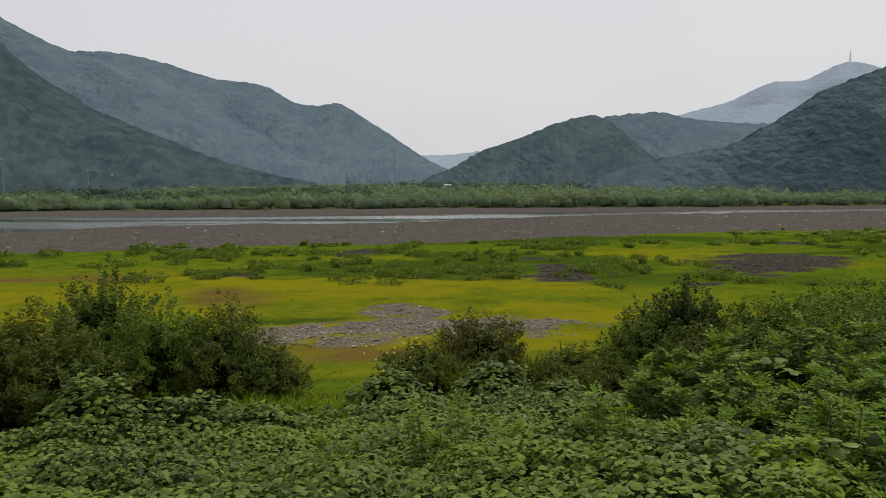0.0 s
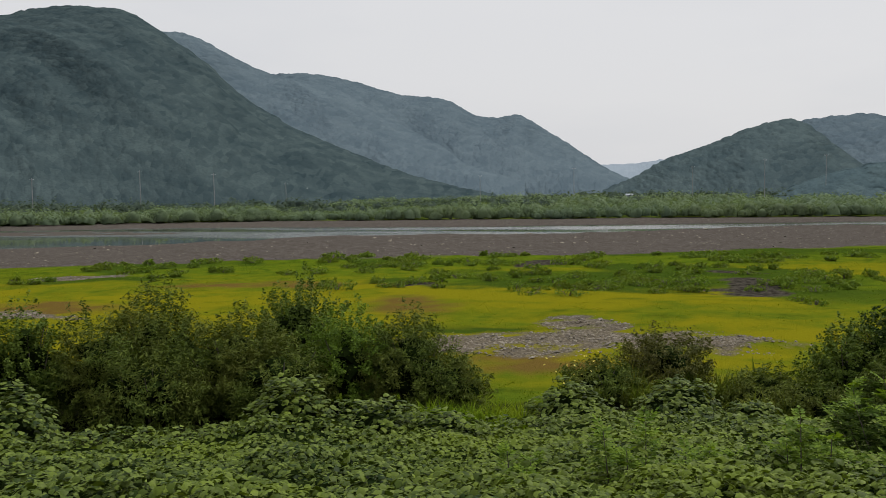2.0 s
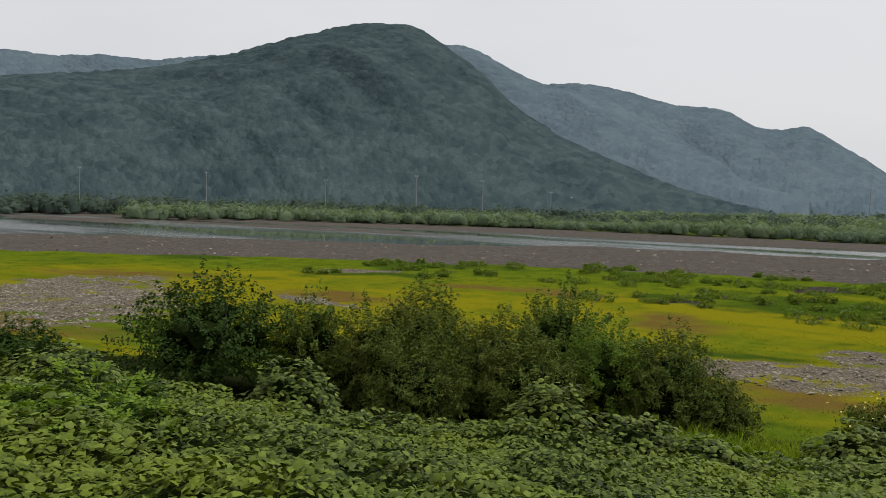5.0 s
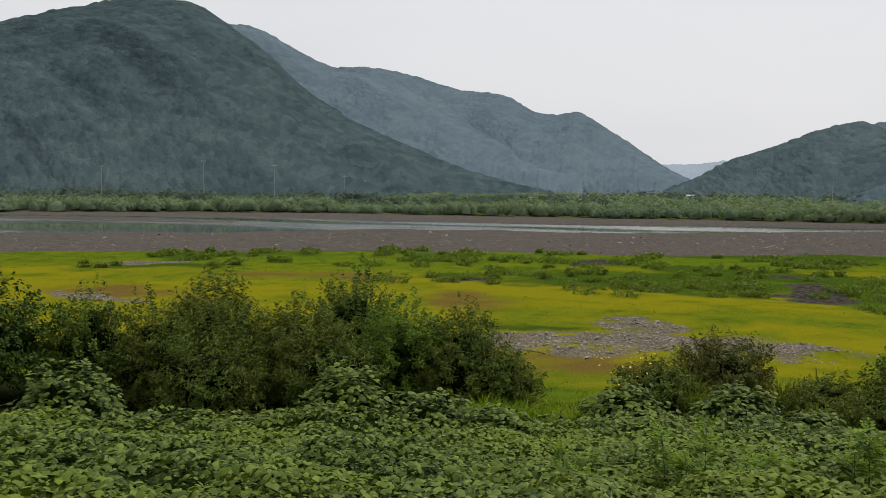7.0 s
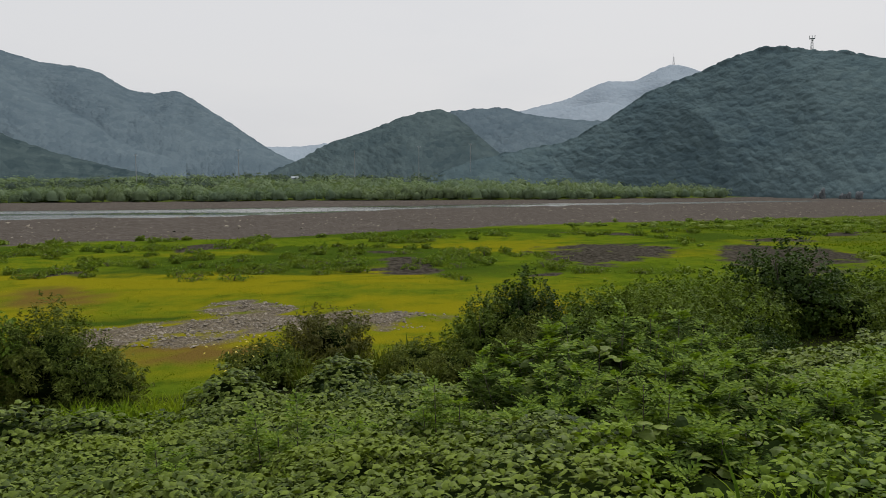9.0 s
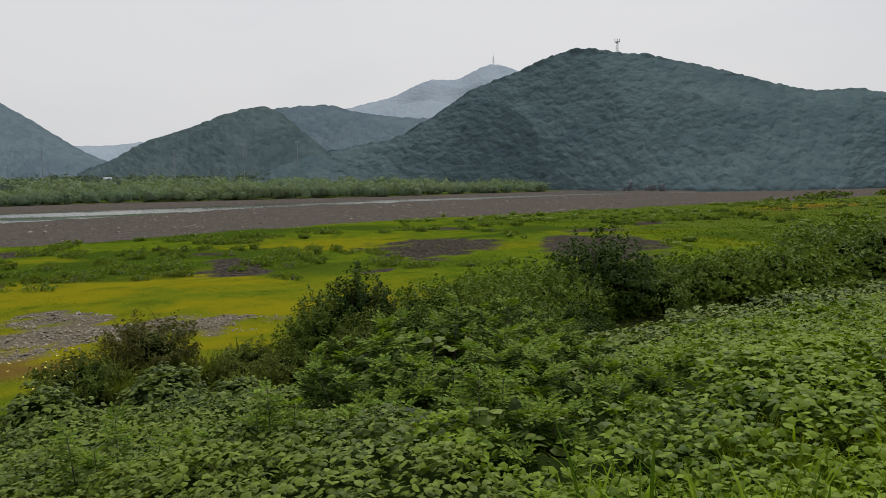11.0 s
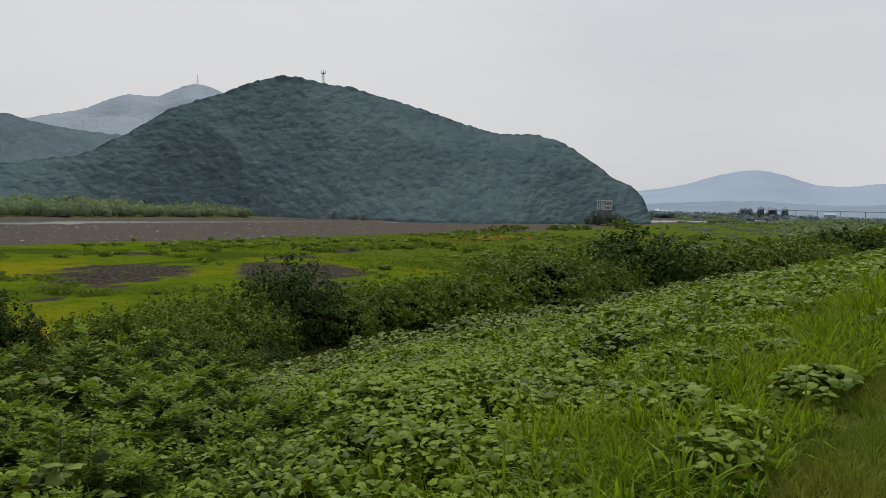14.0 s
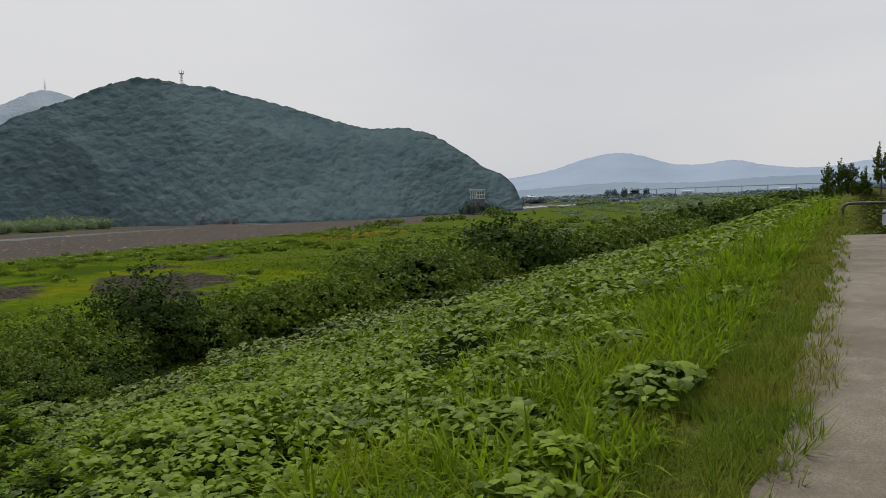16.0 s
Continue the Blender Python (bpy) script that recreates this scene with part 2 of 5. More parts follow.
def hazed_hill_material(name, dark, light, scale, width=5.0, relief=1.3):
    """Broadleaf forest seen from afar: rounded crowns, each its own tone, in stands of different age; dark and light
    carry the haze.
    """
    m, n, l = nodes_of(name)
    p = position(n)
    face = n.new("ShaderNodeCombineXYZ")
    l.new(attr(n, "run"), face.inputs[0])
    l.new(math_node(n, l, "MULTIPLY", attr(n, "rise"), 1.4), face.inputs[1])
    bent = n.new("ShaderNodeTexNoise")
    bent.inputs["Scale"].default_value, bent.inputs["Detail"].default_value = 0.6 / width, 3.0
    l.new(face.outputs[0], bent.inputs["Vector"])
    crook = n.new("ShaderNodeVectorMath")
    crook.operation = "MULTIPLY_ADD"
    crook.inputs[1].default_value = (width * 0.6,) * 3
    l.new(bent.outputs["Color"], crook.inputs[0])
    l.new(face.outputs[0], crook.inputs[2])
    cells = []
    for size in (1.0, 0.5):
        v = n.new("ShaderNodeTexVoronoi")
        v.inputs["Scale"].default_value = 1 / (width * size)
        l.new(crook.outputs["Vector"], v.inputs["Vector"])
        cells.append(v)
    tone = n.new("ShaderNodeSeparateColor")
    l.new(cells[0].outputs["Color"], tone.inputs["Color"])
    stand = remap(n, l, tex_noise(n, l, scale, 5, 0.65, p), 0.36, 0.64)
    pick = math_node(n, l, "ADD", math_node(n, l, "MULTIPLY", tone.outputs[0], 0.5), math_node(n, l, "MULTIPLY", stand, 0.5))
    c = mix_rgb(n, l, pick, dark, light)
    leaf = tex_noise(n, l, 0.5, 5, 0.7, p)
    c = mix_rgb(n, l, remap(n, l, leaf, 0.42, 0.66, 0, 0.35), c, tuple(v * 0.8 for v in dark))
    heads = math_node(n, l, "ADD", math_node(n, l, "MULTIPLY", cells[0].outputs["Distance"], -1.0), math_node(n, l, "MULTIPLY", cells[1].outputs["Distance"], -0.45))
    finish(n, l, c, 1.0, math_node(n, l, "ADD", heads, math_node(n, l, "MULTIPLY", leaf, 0.4)), width * 0.3 * relief, 0.9, specular=0.0)
    return m


# haze is painted in: the greens are shifted towards blue-grey
HAZED_FOREST = hazed_hill_material("hazed_forest_crowns", (0.0213, 0.0340, 0.0390), (0.0525, 0.0722, 0.0738), 0.02, 6.0, 0.45)
HAZED_FOREST_HILL = hazed_hill_material("hazed_hill_crowns", (0.0410, 0.0630, 0.0725), (0.0705, 0.0990, 0.1030), 0.016, 4.4, 0.75)
HAZED_FOREST_LOW = hazed_hill_material("hazed_low_hill_crowns", (0.0310, 0.0470, 0.0530), (0.0640, 0.0860, 0.0880), 0.016, 4.6, 0.65)
HAZED_FOREST_BACK = hazed_hill_material("hazed_back_crowns", (0.0560, 0.0780, 0.0950), (0.0900, 0.1170, 0.1330), 0.01, 7.5, 0.8)
HAZED_WOODS = hazed_hill_material("hazed_far_woods", (0.1687, 0.2031, 0.2386), (0.1974, 0.2321, 0.2655), 0.008, 11.0, 0.5)

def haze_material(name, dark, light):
    """Slopes too far off to show their trees, with haze put into their colour."""
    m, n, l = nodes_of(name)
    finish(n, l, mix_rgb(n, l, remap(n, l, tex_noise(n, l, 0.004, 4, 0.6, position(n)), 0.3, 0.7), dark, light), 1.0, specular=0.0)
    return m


# blue-grey haze painted straight into the slope colours
HAZED_HILL = haze_material("hazed_far_hill", (0.1332, 0.1687, 0.2093), (0.1598, 0.1968, 0.2367))
HAZED_RANGE = haze_material("hazed_far_range", (0.1852, 0.2263, 0.2876), (0.2092, 0.2508, 0.3105))


def ground_material():
    """One sheet: riverside meadow, gravel, mud, dry rust grass, river bed, levee earth darkened for shade, by plan
    masks broken up with noise.
    """
    m, n, l = nodes_of("riverside_ground")
    p = position(n)
    big, mid, fine = tex_noise(n, l, 0.12, 4, 0.6, p), tex_noise(n, l, 0.9, 5, 0.65, p), tex_noise(n, l, 7.0, 4, 0.65, p)
    rub = n.new("ShaderNodeTexVoronoi")
    rub.inputs["Scale"].default_value = 7.5
    l.new(p, rub.inputs["Vector"])

    def mask(key, soft=0.18):
        v = math_node(n, l, "ADD", attr(n, key), math_node(n, l, "MULTIPLY", math_node(n, l, "SUBTRACT", mid, 0.5), 0.9))
        return remap(n, l, v, 0.5 - soft, 0.5 + soft)

    c = mix_rgb(n, l, remap(n, l, mid, 0.3, 0.7), (0.0451, 0.0724, 0.0053), (0.0715, 0.0972, 0.0068))
    mottle = tex_noise(n, l, 0.33, 4, 0.6, p)
    c = mix_rgb(n, l, remap(n, l, mottle, 0.5, 0.68, 0, 0.75), c, (0.026, 0.046, 0.004))
    c = mix_rgb(n, l, remap(n, l, mottle, 0.48, 0.3, 0, 0.7), c, (0.075, 0.088, 0.005))
    c = mix_rgb(n, l, mask("yellow", 0.4), c, mix_rgb(n, l, fine, (0.0990, 0.0961, 0.0042), (0.1364, 0.1242, 0.0063)))
    c = mix_rgb(n, l, mask("lush", 0.35), c, mix_rgb(n, l, fine, (0.0216, 0.0406, 0.0043), (0.0379, 0.0595, 0.0075)))
    c = mix_rgb(n, l, mask("rust", 0.4), c, mix_rgb(n, l, fine, (0.07, 0.046, 0.011), (0.1, 0.068, 0.018)))
    c = mix_rgb(n, l, mask("scrub", 0.3), c, mix_rgb(n, l, fine, (0.036, 0.058, 0.0085), (0.066, 0.086, 0.013)))
    stone = mix_rgb(n, l, rub.outputs["Color"], (0.072, 0.060, 0.045), (0.172, 0.150, 0.116))
    c = mix_rgb(n, l, mask("gravel", 0.15), c, mix_rgb(n, l, remap(n, l, fine, 0.42, 0.62), (0.066, 0.055, 0.038), stone))
    clod = tex_noise(n, l, 2.2, 4, 0.75, p)
    mud = mix_rgb(n, l, remap(n, l, clod, 0.38, 0.62), (0.0120, 0.0105, 0.0082), (0.0560, 0.0500, 0.0400))
    c = mix_rgb(n, l, mask("mud", 0.12), c, mud)
    bed = mix_rgb(n, l, remap(n, l, mid, 0.4, 0.6), (0.0450, 0.0400, 0.0350), (0.0860, 0.0770, 0.0690))
    bed = mix_rgb(n, l, remap(n, l, fine, 0.5, 0.72), mix_rgb(n, l, remap(n, l, clod, 0.4, 0.6), bed, (0.0390, 0.0330, 0.0280)), (0.1080, 0.0960, 0.0850))
    c = mix_rgb(n, l, mask("bed", 0.15), c, bed)
    # levee earth, its colour taken near black as shade below the vines
    shaded_soil = mix_rgb(n, l, fine, (0.006, 0.0085, 0.003), (0.015, 0.017, 0.006))
    c = mix_rgb(n, l, mask("levee", 0.2), c, shaded_soil)
    verge = mix_rgb(n, l, fine, (0.045, 0.056, 0.011), (0.075, 0.076, 0.022))
    c = mix_rgb(n, l, mask("verge", 0.25), c, verge)
    finish(n, l, c, 1.0, fine, 0.12, 0.8, specular=0.0)
    return m


GROUND = ground_material()


def field_blade_material():
    m, n, l = nodes_of("meadow_blade")
    g = n.new("ShaderNodeNewGeometry")
    c = mix_rgb(n, l, g.outputs["Random Per Island"], (0.0525, 0.0975, 0.0052), (0.0937, 0.1388, 0.0098))
    c = mix_rgb(n, l, attr(n, "yellow"), c, mix_rgb(n, l, g.outputs["Random Per Island"], (0.1350, 0.1339, 0.0043), (0.1944, 0.1782, 0.0076)))
    c = mix_rgb(n, l, attr(n, "rust"), c, mix_rgb(n, l, g.outputs["Random Per Island"], (0.1350, 0.0900, 0.0188), (0.1949, 0.1274, 0.0375)))
    c = mix_rgb(n, l, attr(n, "lush"), c, mix_rgb(n, l, g.outputs["Random Per Island"], (0.0375, 0.0713, 0.0068), (0.0675, 0.1050, 0.0112)))
    finish(n, l, c, 1.0, translucent=0.3, specular=0.0)
    return m


FIELD_BLADE = field_blade_material()


def water_material():
    m, n, l = nodes_of("river_water")
    p = position(n)
    mp = n.new("ShaderNodeMapping")
    mp.inputs["Scale"].default_value = (0.25, 1.0, 1.0)
    l.new(p, mp.inputs["Vector"])
    rip = tex_noise(n, l, 1.4, 5, 0.65, mp.outputs["Vector"])
    patch = tex_noise(n, l, 0.022, 4, 0.6, mp.outputs["Vector"])
    wind = remap(n, l, patch, 0.46, 0.54, 0.02, 0.9)
    finish(n, l, mix_rgb(n, l, patch, (0.03, 0.036, 0.033), (0.07, 0.075, 0.068)), remap(n, l, patch, 0.42, 0.58, 0.03, 0.25), rip, 0.12, 0.9)
    for nd in n:
        if nd.type == "BUMP":
            l.new(wind, nd.inputs["Strength"])
    return m


WATER = water_material()


def path_material():
    """Old concrete: worn to its grit, with dirt drifts, stains and hair cracks."""
    m, n, l = nodes_of("worn_concrete")
    p = position(n)
    drift, blot, grit = tex_noise(n, l, 0.45, 5, 0.65, p), tex_noise(n, l, 2.4, 5, 0.7, p), tex_noise(n, l, 55, 3, 0.7, p)
    c = mix_rgb(n, l, remap(n, l, blot, 0.3, 0.7), (0.112, 0.092, 0.068), (0.172, 0.149, 0.117))
    c = mix_rgb(n, l, remap(n, l, drift, 0.48, 0.62, 0, 0.75), c, (0.075, 0.06, 0.042))
    c = mix_rgb(n, l, remap(n, l, grit, 0.42, 0.62, 0, 0.6), c, (0.045, 0.039, 0.031))
    c = mix_rgb(n, l, remap(n, l, grit, 0.62, 0.7, 0, 0.5), c, (0.2, 0.185, 0.165))
    cell = n.new("ShaderNodeTexVoronoi")
    cell.feature = "DISTANCE_TO_EDGE"
    cell.inputs["Scale"].default_value = 0.3
    l.new(mix_rgb(n, l, 0.25, p, n.new("ShaderNodeTexNoise").outputs["Color"]), cell.inputs["Vector"])
    c = mix_rgb(n, l, remap(n, l, cell.outputs["Distance"], 0.001, 0.006, 0.2, 0), c, (0.03, 0.028, 0.018))
    finish(n, l, c, 0.9, grit, 0.006, 0.9, specular=0.2)
    return m


CONCRETE = path_material()
STONE = leaf_material("river_stone", (0.080, 0.067, 0.051), (0.2, 0.175, 0.138), None, 1, 0.85, 0.0, 0.2)
PAINT = plain_material("weathered_white_paint", (0.3240, 0.3450, 0.3588), (0.4320, 0.4575, 0.4758), 0.5, 0.7)
DARK_PIPE = plain_material("dark_weathered_pipe", (0.035, 0.03, 0.025), (0.07, 0.06, 0.045), 8, 0.6)
STEEL = plain_material("galvanised_steel", (0.3, 0.31, 0.32), (0.42, 0.43, 0.44), 3, 0.5, 0.005, 0.6)
POLE_GREY = plain_material("concrete_pole", (0.1800, 0.1860, 0.1885), (0.2400, 0.2480, 0.2535), 2, 0.85)
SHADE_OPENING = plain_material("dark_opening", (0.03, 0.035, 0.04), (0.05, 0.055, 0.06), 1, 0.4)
ROCK = plain_material("pale_cliff_rock", (0.0620, 0.0726, 0.0770), (0.1240, 0.1320, 0.1400), 0.3, 0.95, 0.3)
YELLOW_FLOWER = leaf_material("yellow_flower", (0.3750, 0.3150, 0.0240), (0.4875, 0.4125, 0.0640), None, 1, 0.6, 0.2)
VALLEY_TREES = leaf_material("valley_tree_leaf", (0.0400, 0.0590, 0.0500), (0.0640, 0.0870, 0.0640), None, 1, 0.8, 0.3, 0.05)
# far foliage with blue-grey haze painted into the leaf colour
HAZED_TREES = leaf_material("hazed_far_tree_leaf", (0.0772, 0.1071, 0.1240), (0.1009, 0.1340, 0.1504), None, 1, 0.8, 0.1, 0.05)
FOREST_BUSH = leaf_material("hill_foot_bush_leaf", (0.03, 0.043, 0.036), (0.055, 0.073, 0.06), None, 1, 0.9, 0.1, 0.03)
# concrete and roof colours tinted blue-grey for the haze before them
HAZED_BRIDGE_GREY = plain_material("hazed_bridge_concrete", (0.2300, 0.2750, 0.3250), (0.2900, 0.3350, 0.3850), 0.2, 0.9)
HAZED_ROOF = plain_material("hazed_greenhouse_roof", (0.24, 0.275, 0.31), (0.29, 0.325, 0.36), 0.5, 0.8)


# ---------------------------------------------------------------- the lie of the land
LEVEE_O, LEVEE_D, LEVEE_N = (7.0, 1.5), (0.987, 0.162), (-0.162, 0.987)
PLAIN, WATER_Z = -6.3, -6.75


def levee_s(x, y):
    return (x - LEVEE_O[0]) * LEVEE_N[0] + (y - LEVEE_O[1]) * LEVEE_N[1]


def levee_q(x, y):
    return (x - LEVEE_O[0]) * LEVEE_D[0] + (y - LEVEE_O[1]) * LEVEE_D[1]


RIVER = [(-900, 17.0, 40.8), (-300, 108, 50), (-185, 136, 58), (-155, 152, 54), (-137, 164, 46), (-115, 174, 42), (-94, 179, 37), (-76, 186, 30), (-60, 197, 22), (-35, 200, 21.5), (-10, 207.9, 23.1), (40, 232, 15.0), (110, 241, 9.5), (185, 256, 7.5), (240, 236, 7), (300, 238, 7), (430, 272, 13), (600, 290, 26), (900, 330, 34), (1500, 420, 40)]
FAR_BANK = [(-900, 130), (-370, 204), (-272, 222), (-215, 236), (-190, 258), (-127, 272), (-75, 277), (3, 281), (104, 282), (146, 288), (200, 300), (320, 330), (600, 380), (1500, 520)]
MEADOW_END = [(-900, -40), (-200, 15), (-107, 59), (-90, 72), (-65, 89), (-49, 95), (-35, 102), (-15, 107), (0, 110), (16, 120), (36, 128), (60, 135), (80, 139), (118, 146), (160, 150), (227, 168), (320, 200), (430, 240), (1500, 400)]


def along(pts, x, k=1):
    p = np.array(pts, float)
    return np.interp(x, p[:, 0], p[:, k])


def ground_z(x, y):
    x, y = np.asarray(x, float), np.asarray(y, float)
    s = levee_s(x, y)
    z = spread(np.clip(s, -60, 60), [-60, -22, -12, -5, -3, 0, 1.2, 3, 7, 11, 18, 25, 32, 45, 60],
               [-3.5, -3.4, -2.2, -0.1, 0, 0, -0.06, -0.5, -1.6, -2.85, -4.45, -5.5, -6.2, -6.3, -6.3])
    z = z - 0.22 * step(2.5, 6, s) * (1 - step(24, 30, s))
    z = z + np.clip(levee_q(x, y), 0, 120) * 0.005 * (1 - step(0, 25, s))
    z = z + (fbm(x * 0.16, y * 0.16, 3, 5) - 0.5) * 0.45 * step(26, 40, s)
    z = z + (fbm(x * 0.5, y * 0.5, 3, 9) - 0.5) * 0.3 * step(1.5, 6, s)
    c, w = along(RIVER, x), along(RIVER, x, 2)
    wob = (fbm(x * 0.02, y * 0.02, 3, 31) - 0.5) * 14 * np.clip(w / 30, 0.2, 1)
    d = np.abs(y + wob - c) / w
    z = z - 1.6 * (1 - step(0.75, 1.5, d))
    z = z + 1.25 * step(0.5, 0.62, fbm(x * 0.012, y * 0.05, 3, 35)) * (1 - step(-120, -75, x)) * (1 - step(0.8, 1.2, d))
    rise = step(0, 220, y - along(FAR_BANK, x)) * (1 - step(220, 420, x))
    return z + 5.0 * rise


def blob(x, y, cx, cy, rx, ry, turn=0.0):
    c, s = math.cos(radians(turn)), math.sin(radians(turn))
    u, v = (x - cx) * c + (y - cy) * s, -(x - cx) * s + (y - cy) * c
    return np.clip(1.5 - np.sqrt((u / rx) ** 2 + (v / ry) ** 2), 0, 1)


GRAVEL = [(-7.6, 42.2, 5.2, 3.2, 8), (-1.5, 44.8, 3.8, 2.6, 5), (4.2, 45.2, 4.2, 2.2, 0), (-3.7, 50.2, 2.6, 3.2, -20), (-57, 37.5, 14, 7, -35), (-41, 47.6, 5.5, 1.9, -8), (-57, 73, 4.5, 1.6, 30)]
MUD = [(33.5, 80.5, 12.5, 6.6, 62), (21.8, 62.8, 2.6, 1.3, 35), (50, 73, 14, 6.4, 60), (9.6, 71.4, 6.0, 3.3, 72), (-18.9, 71, 3.4, 1.9, 65), (-9.6, 95, 6.0, 2.0, 80), (45, 107, 6.2, 2.6, -50), (13, 84, 3.5, 1.4, 0), (62, 92, 5, 2, 20), (79, 100, 7, 2.2, 30)]
RUST = [(-4.0, 37.6, 4.6, 2.2, 18), (-46, 27.3, 7, 2.6, 0), (-15.8, 56.8, 3.3, 4.6, 15), (-42.5, 51, 6, 3.2, 10), (-35, 68, 9, 2.2, 10), (-70, 52, 9, 4, 20), (136, 121, 24, 6, 15), (206, 122, 28, 16, -30)]


def zones(x, y):
    """Plan masks of what grows or lies where."""
    wx = x + (fbm(x * 0.18, y * 0.18, 3, 41) - 0.5) * 5
    wy = y + (fbm(x * 0.18, y * 0.18, 3, 43) - 0.5) * 5
    s = levee_s(x, y)

    def most(items):
        return np.max([blob(wx, wy, *it) for it in items], axis=0)

    patch = fbm(wx * 0.045, wy * 0.09, 4, 51)
    belt = step(28, 38, y) * (1 - step(56, 84, y + 0.25 * x)) * (1 - step(14, 32, x))
    yellow = np.clip(step(0.46, 0.6, patch) * 0.8 * (1 - step(70, 120, y - 0.3 * np.abs(x))) * (1 - 0.6 * step(20, 50, x)) + belt * (0.45 + 0.55 * step(0.35, 0.55, patch)), 0, 1)
    yellow = yellow * (1 - 0.85 * step(-30, -12, wy - along(MEADOW_END, x)))
    yellow = yellow * (0.5 + 0.7 * step(0.36, 0.58, fbm(wx * 0.3, wy * 0.55, 3, 59)))
    yellow = np.maximum(yellow, 0.9 * blob(wx, wy, 140, 126, 26, 9, 15))
    yellow = np.maximum(yellow, 0.8 * blob(wx, wy, 190, 112, 26, 9, 15))
    lush = np.clip(step(0.52, 0.66, fbm(wx * 0.07, wy * 0.11, 4, 57)) * (0.35 + 0.65 * step(55, 75, y)), 0, 1) * 0.9
    lush = np.maximum(lush, blob(wx, wy, -10, 47, 3.5, 1.3))
    bed = step(-5, 5, wy - along(MEADOW_END, x)) * (1 - step(-2, 10, wy - along(FAR_BANK, x)))
    scrub = np.clip(step(58, 105, x + 0.12 * y) * (1 - bed) + step(0, 12, wy - along(FAR_BANK, x)), 0, 1) * (1 - step(0.45, 0.7, yellow) * 0.8)
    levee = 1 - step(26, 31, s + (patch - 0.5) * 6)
    verge = np.clip(1.25 - np.abs(s - 0.5) / 1.4, 0, 1)
    out = dict(gravel=most(GRAVEL), mud=most(MUD), rust=most(RUST), yellow=yellow, lush=lush, bed=bed, scrub=scrub, levee=levee, verge=np.where(s < -2.6, 0.6, verge))
    out["mud"] = out["mud"] * (1 - levee) * (0.55 + 0.75 * step(0.32, 0.6, fbm(x * 0.45, y * 0.45, 4, 49)))
    crumb = fbm(x * 0.9, y * 1.6, 3, 47)
    out["gravel"] = out["gravel"] * (0.45 + 0.9 * step(0.34, 0.56, crumb))
    out["rust"] = out["rust"] * (0.5 + 0.6 * step(0.38, 0.56, fbm(x * 0.7, y * 1.2, 3, 48)))
    return out


def grid_lines(stops):
    """Line places: (to, pitch) stretches from the first value on."""
    out = [stops[0]]
    for to, pitch in stops[1:]:
        n = max(int(round((to - out[-1]) / pitch)), 1)
        out += list(np.linspace(out[-1], to, n + 1)[1:])
    return np.array(out)


gx = grid_lines([-4500, (-1500, 500), (-500, 60), (-150, 10), (-60, 2.6), (75, 1.3), (130, 3), (400, 10), (1500, 60), (4500, 500)])
gy = grid_lines([-4500, (-1000, 500), (-100, 60), (-20, 5), (-4, 1.5), (115, 1.3), (180, 3), (330, 4), (600, 15), (1500, 60), (4500, 500)])
GX, GY = np.meshgrid(gx, gy)
X, Y = GX.ravel(), GY.ravel()
idx = np.arange(len(X)).reshape(GX.shape)
quads = np.stack([idx[:-1, :-1], idx[:-1, 1:], idx[1:, 1:], idx[1:, :-1]], axis=-1).reshape(-1, 4)
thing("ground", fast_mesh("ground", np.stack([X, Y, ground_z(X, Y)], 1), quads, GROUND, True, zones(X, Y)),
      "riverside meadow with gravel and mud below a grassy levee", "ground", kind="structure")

# the river: a ribbon that fills its channel
rx = np.linspace(-900, 1500, 160)
rows_v = np.linspace(-1.7, 1.7, 9)
RV = np.array([[x, along(RIVER, x) + along(RIVER, x, 2) * v, WATER_Z] for x in rx for v in rows_v])
ri = np.arange(len(RV)).reshape(len(rx), len(rows_v))
thing("river_water", fast_mesh("river_water", RV, np.stack([ri[:-1, :-1], ri[1:, :-1], ri[1:, 1:], ri[:-1, 1:]], -1).reshape(-1, 4), WATER, True),
      "shallow grey river reflecting the overcast sky", "river", kind="structure")

# ---------------------------------------------------------------- hills and their woods
def crown_templates(count, seed, fine=2):
    r = np.random.default_rng(seed)
    out = []
    for _ in range(count):
        bm = bmesh.new()
        bmesh.ops.create_icosphere(bm, subdivisions=fine, radius=1)
        v = np.array([w.co[:] for w in bm.verts])
        f = np.array([[w.index for w in fc.verts] for fc in bm.faces])
        bm.free()
        v *= (1 + r.normal(0, 0.16, len(v)))[:, None]
        keep = v[f].mean(1)[:, 2] > -0.25
        f = f[keep]
        used = np.unique(f)
        back = np.zeros(len(v), int)
        back[used] = np.arange(len(used))
        out.append((v[used], back[f]))
    return out


CROWNS = crown_templates(6, 3)
CROWNS_LOW = crown_templates(8, 4, 1)


def worley(x, y, cell, seed):
    """Distance to the nearest of jittered points, and that point's random number."""
    gx_, gy_ = np.floor(x / cell).astype(np.int64), np.floor(y / cell).astype(np.int64)
    best, tag = np.full(x.shape, 1e9), np.zeros(x.shape)
    for i in (-1, 0, 1):
        for j in (-1, 0, 1):
            cx, cy = gx_ + i, gy_ + j

            def h(k):
                n = (cx * 374761393 + cy * 668265263 + (seed + k) * 974634777) & 0xFFFFFFFF
                n = ((n ^ (n >> 13)) * 1274126177) & 0xFFFFFFFF
                return ((n ^ (n >> 16)) & 0xFFFF) / 65535.0

            d = np.hypot((cx + h(1)) * cell - x, (cy + h(2)) * cell - y)
            near = d < best
            best, tag = np.where(near, d, best), np.where(near, h(3), tag)
    return best, tag


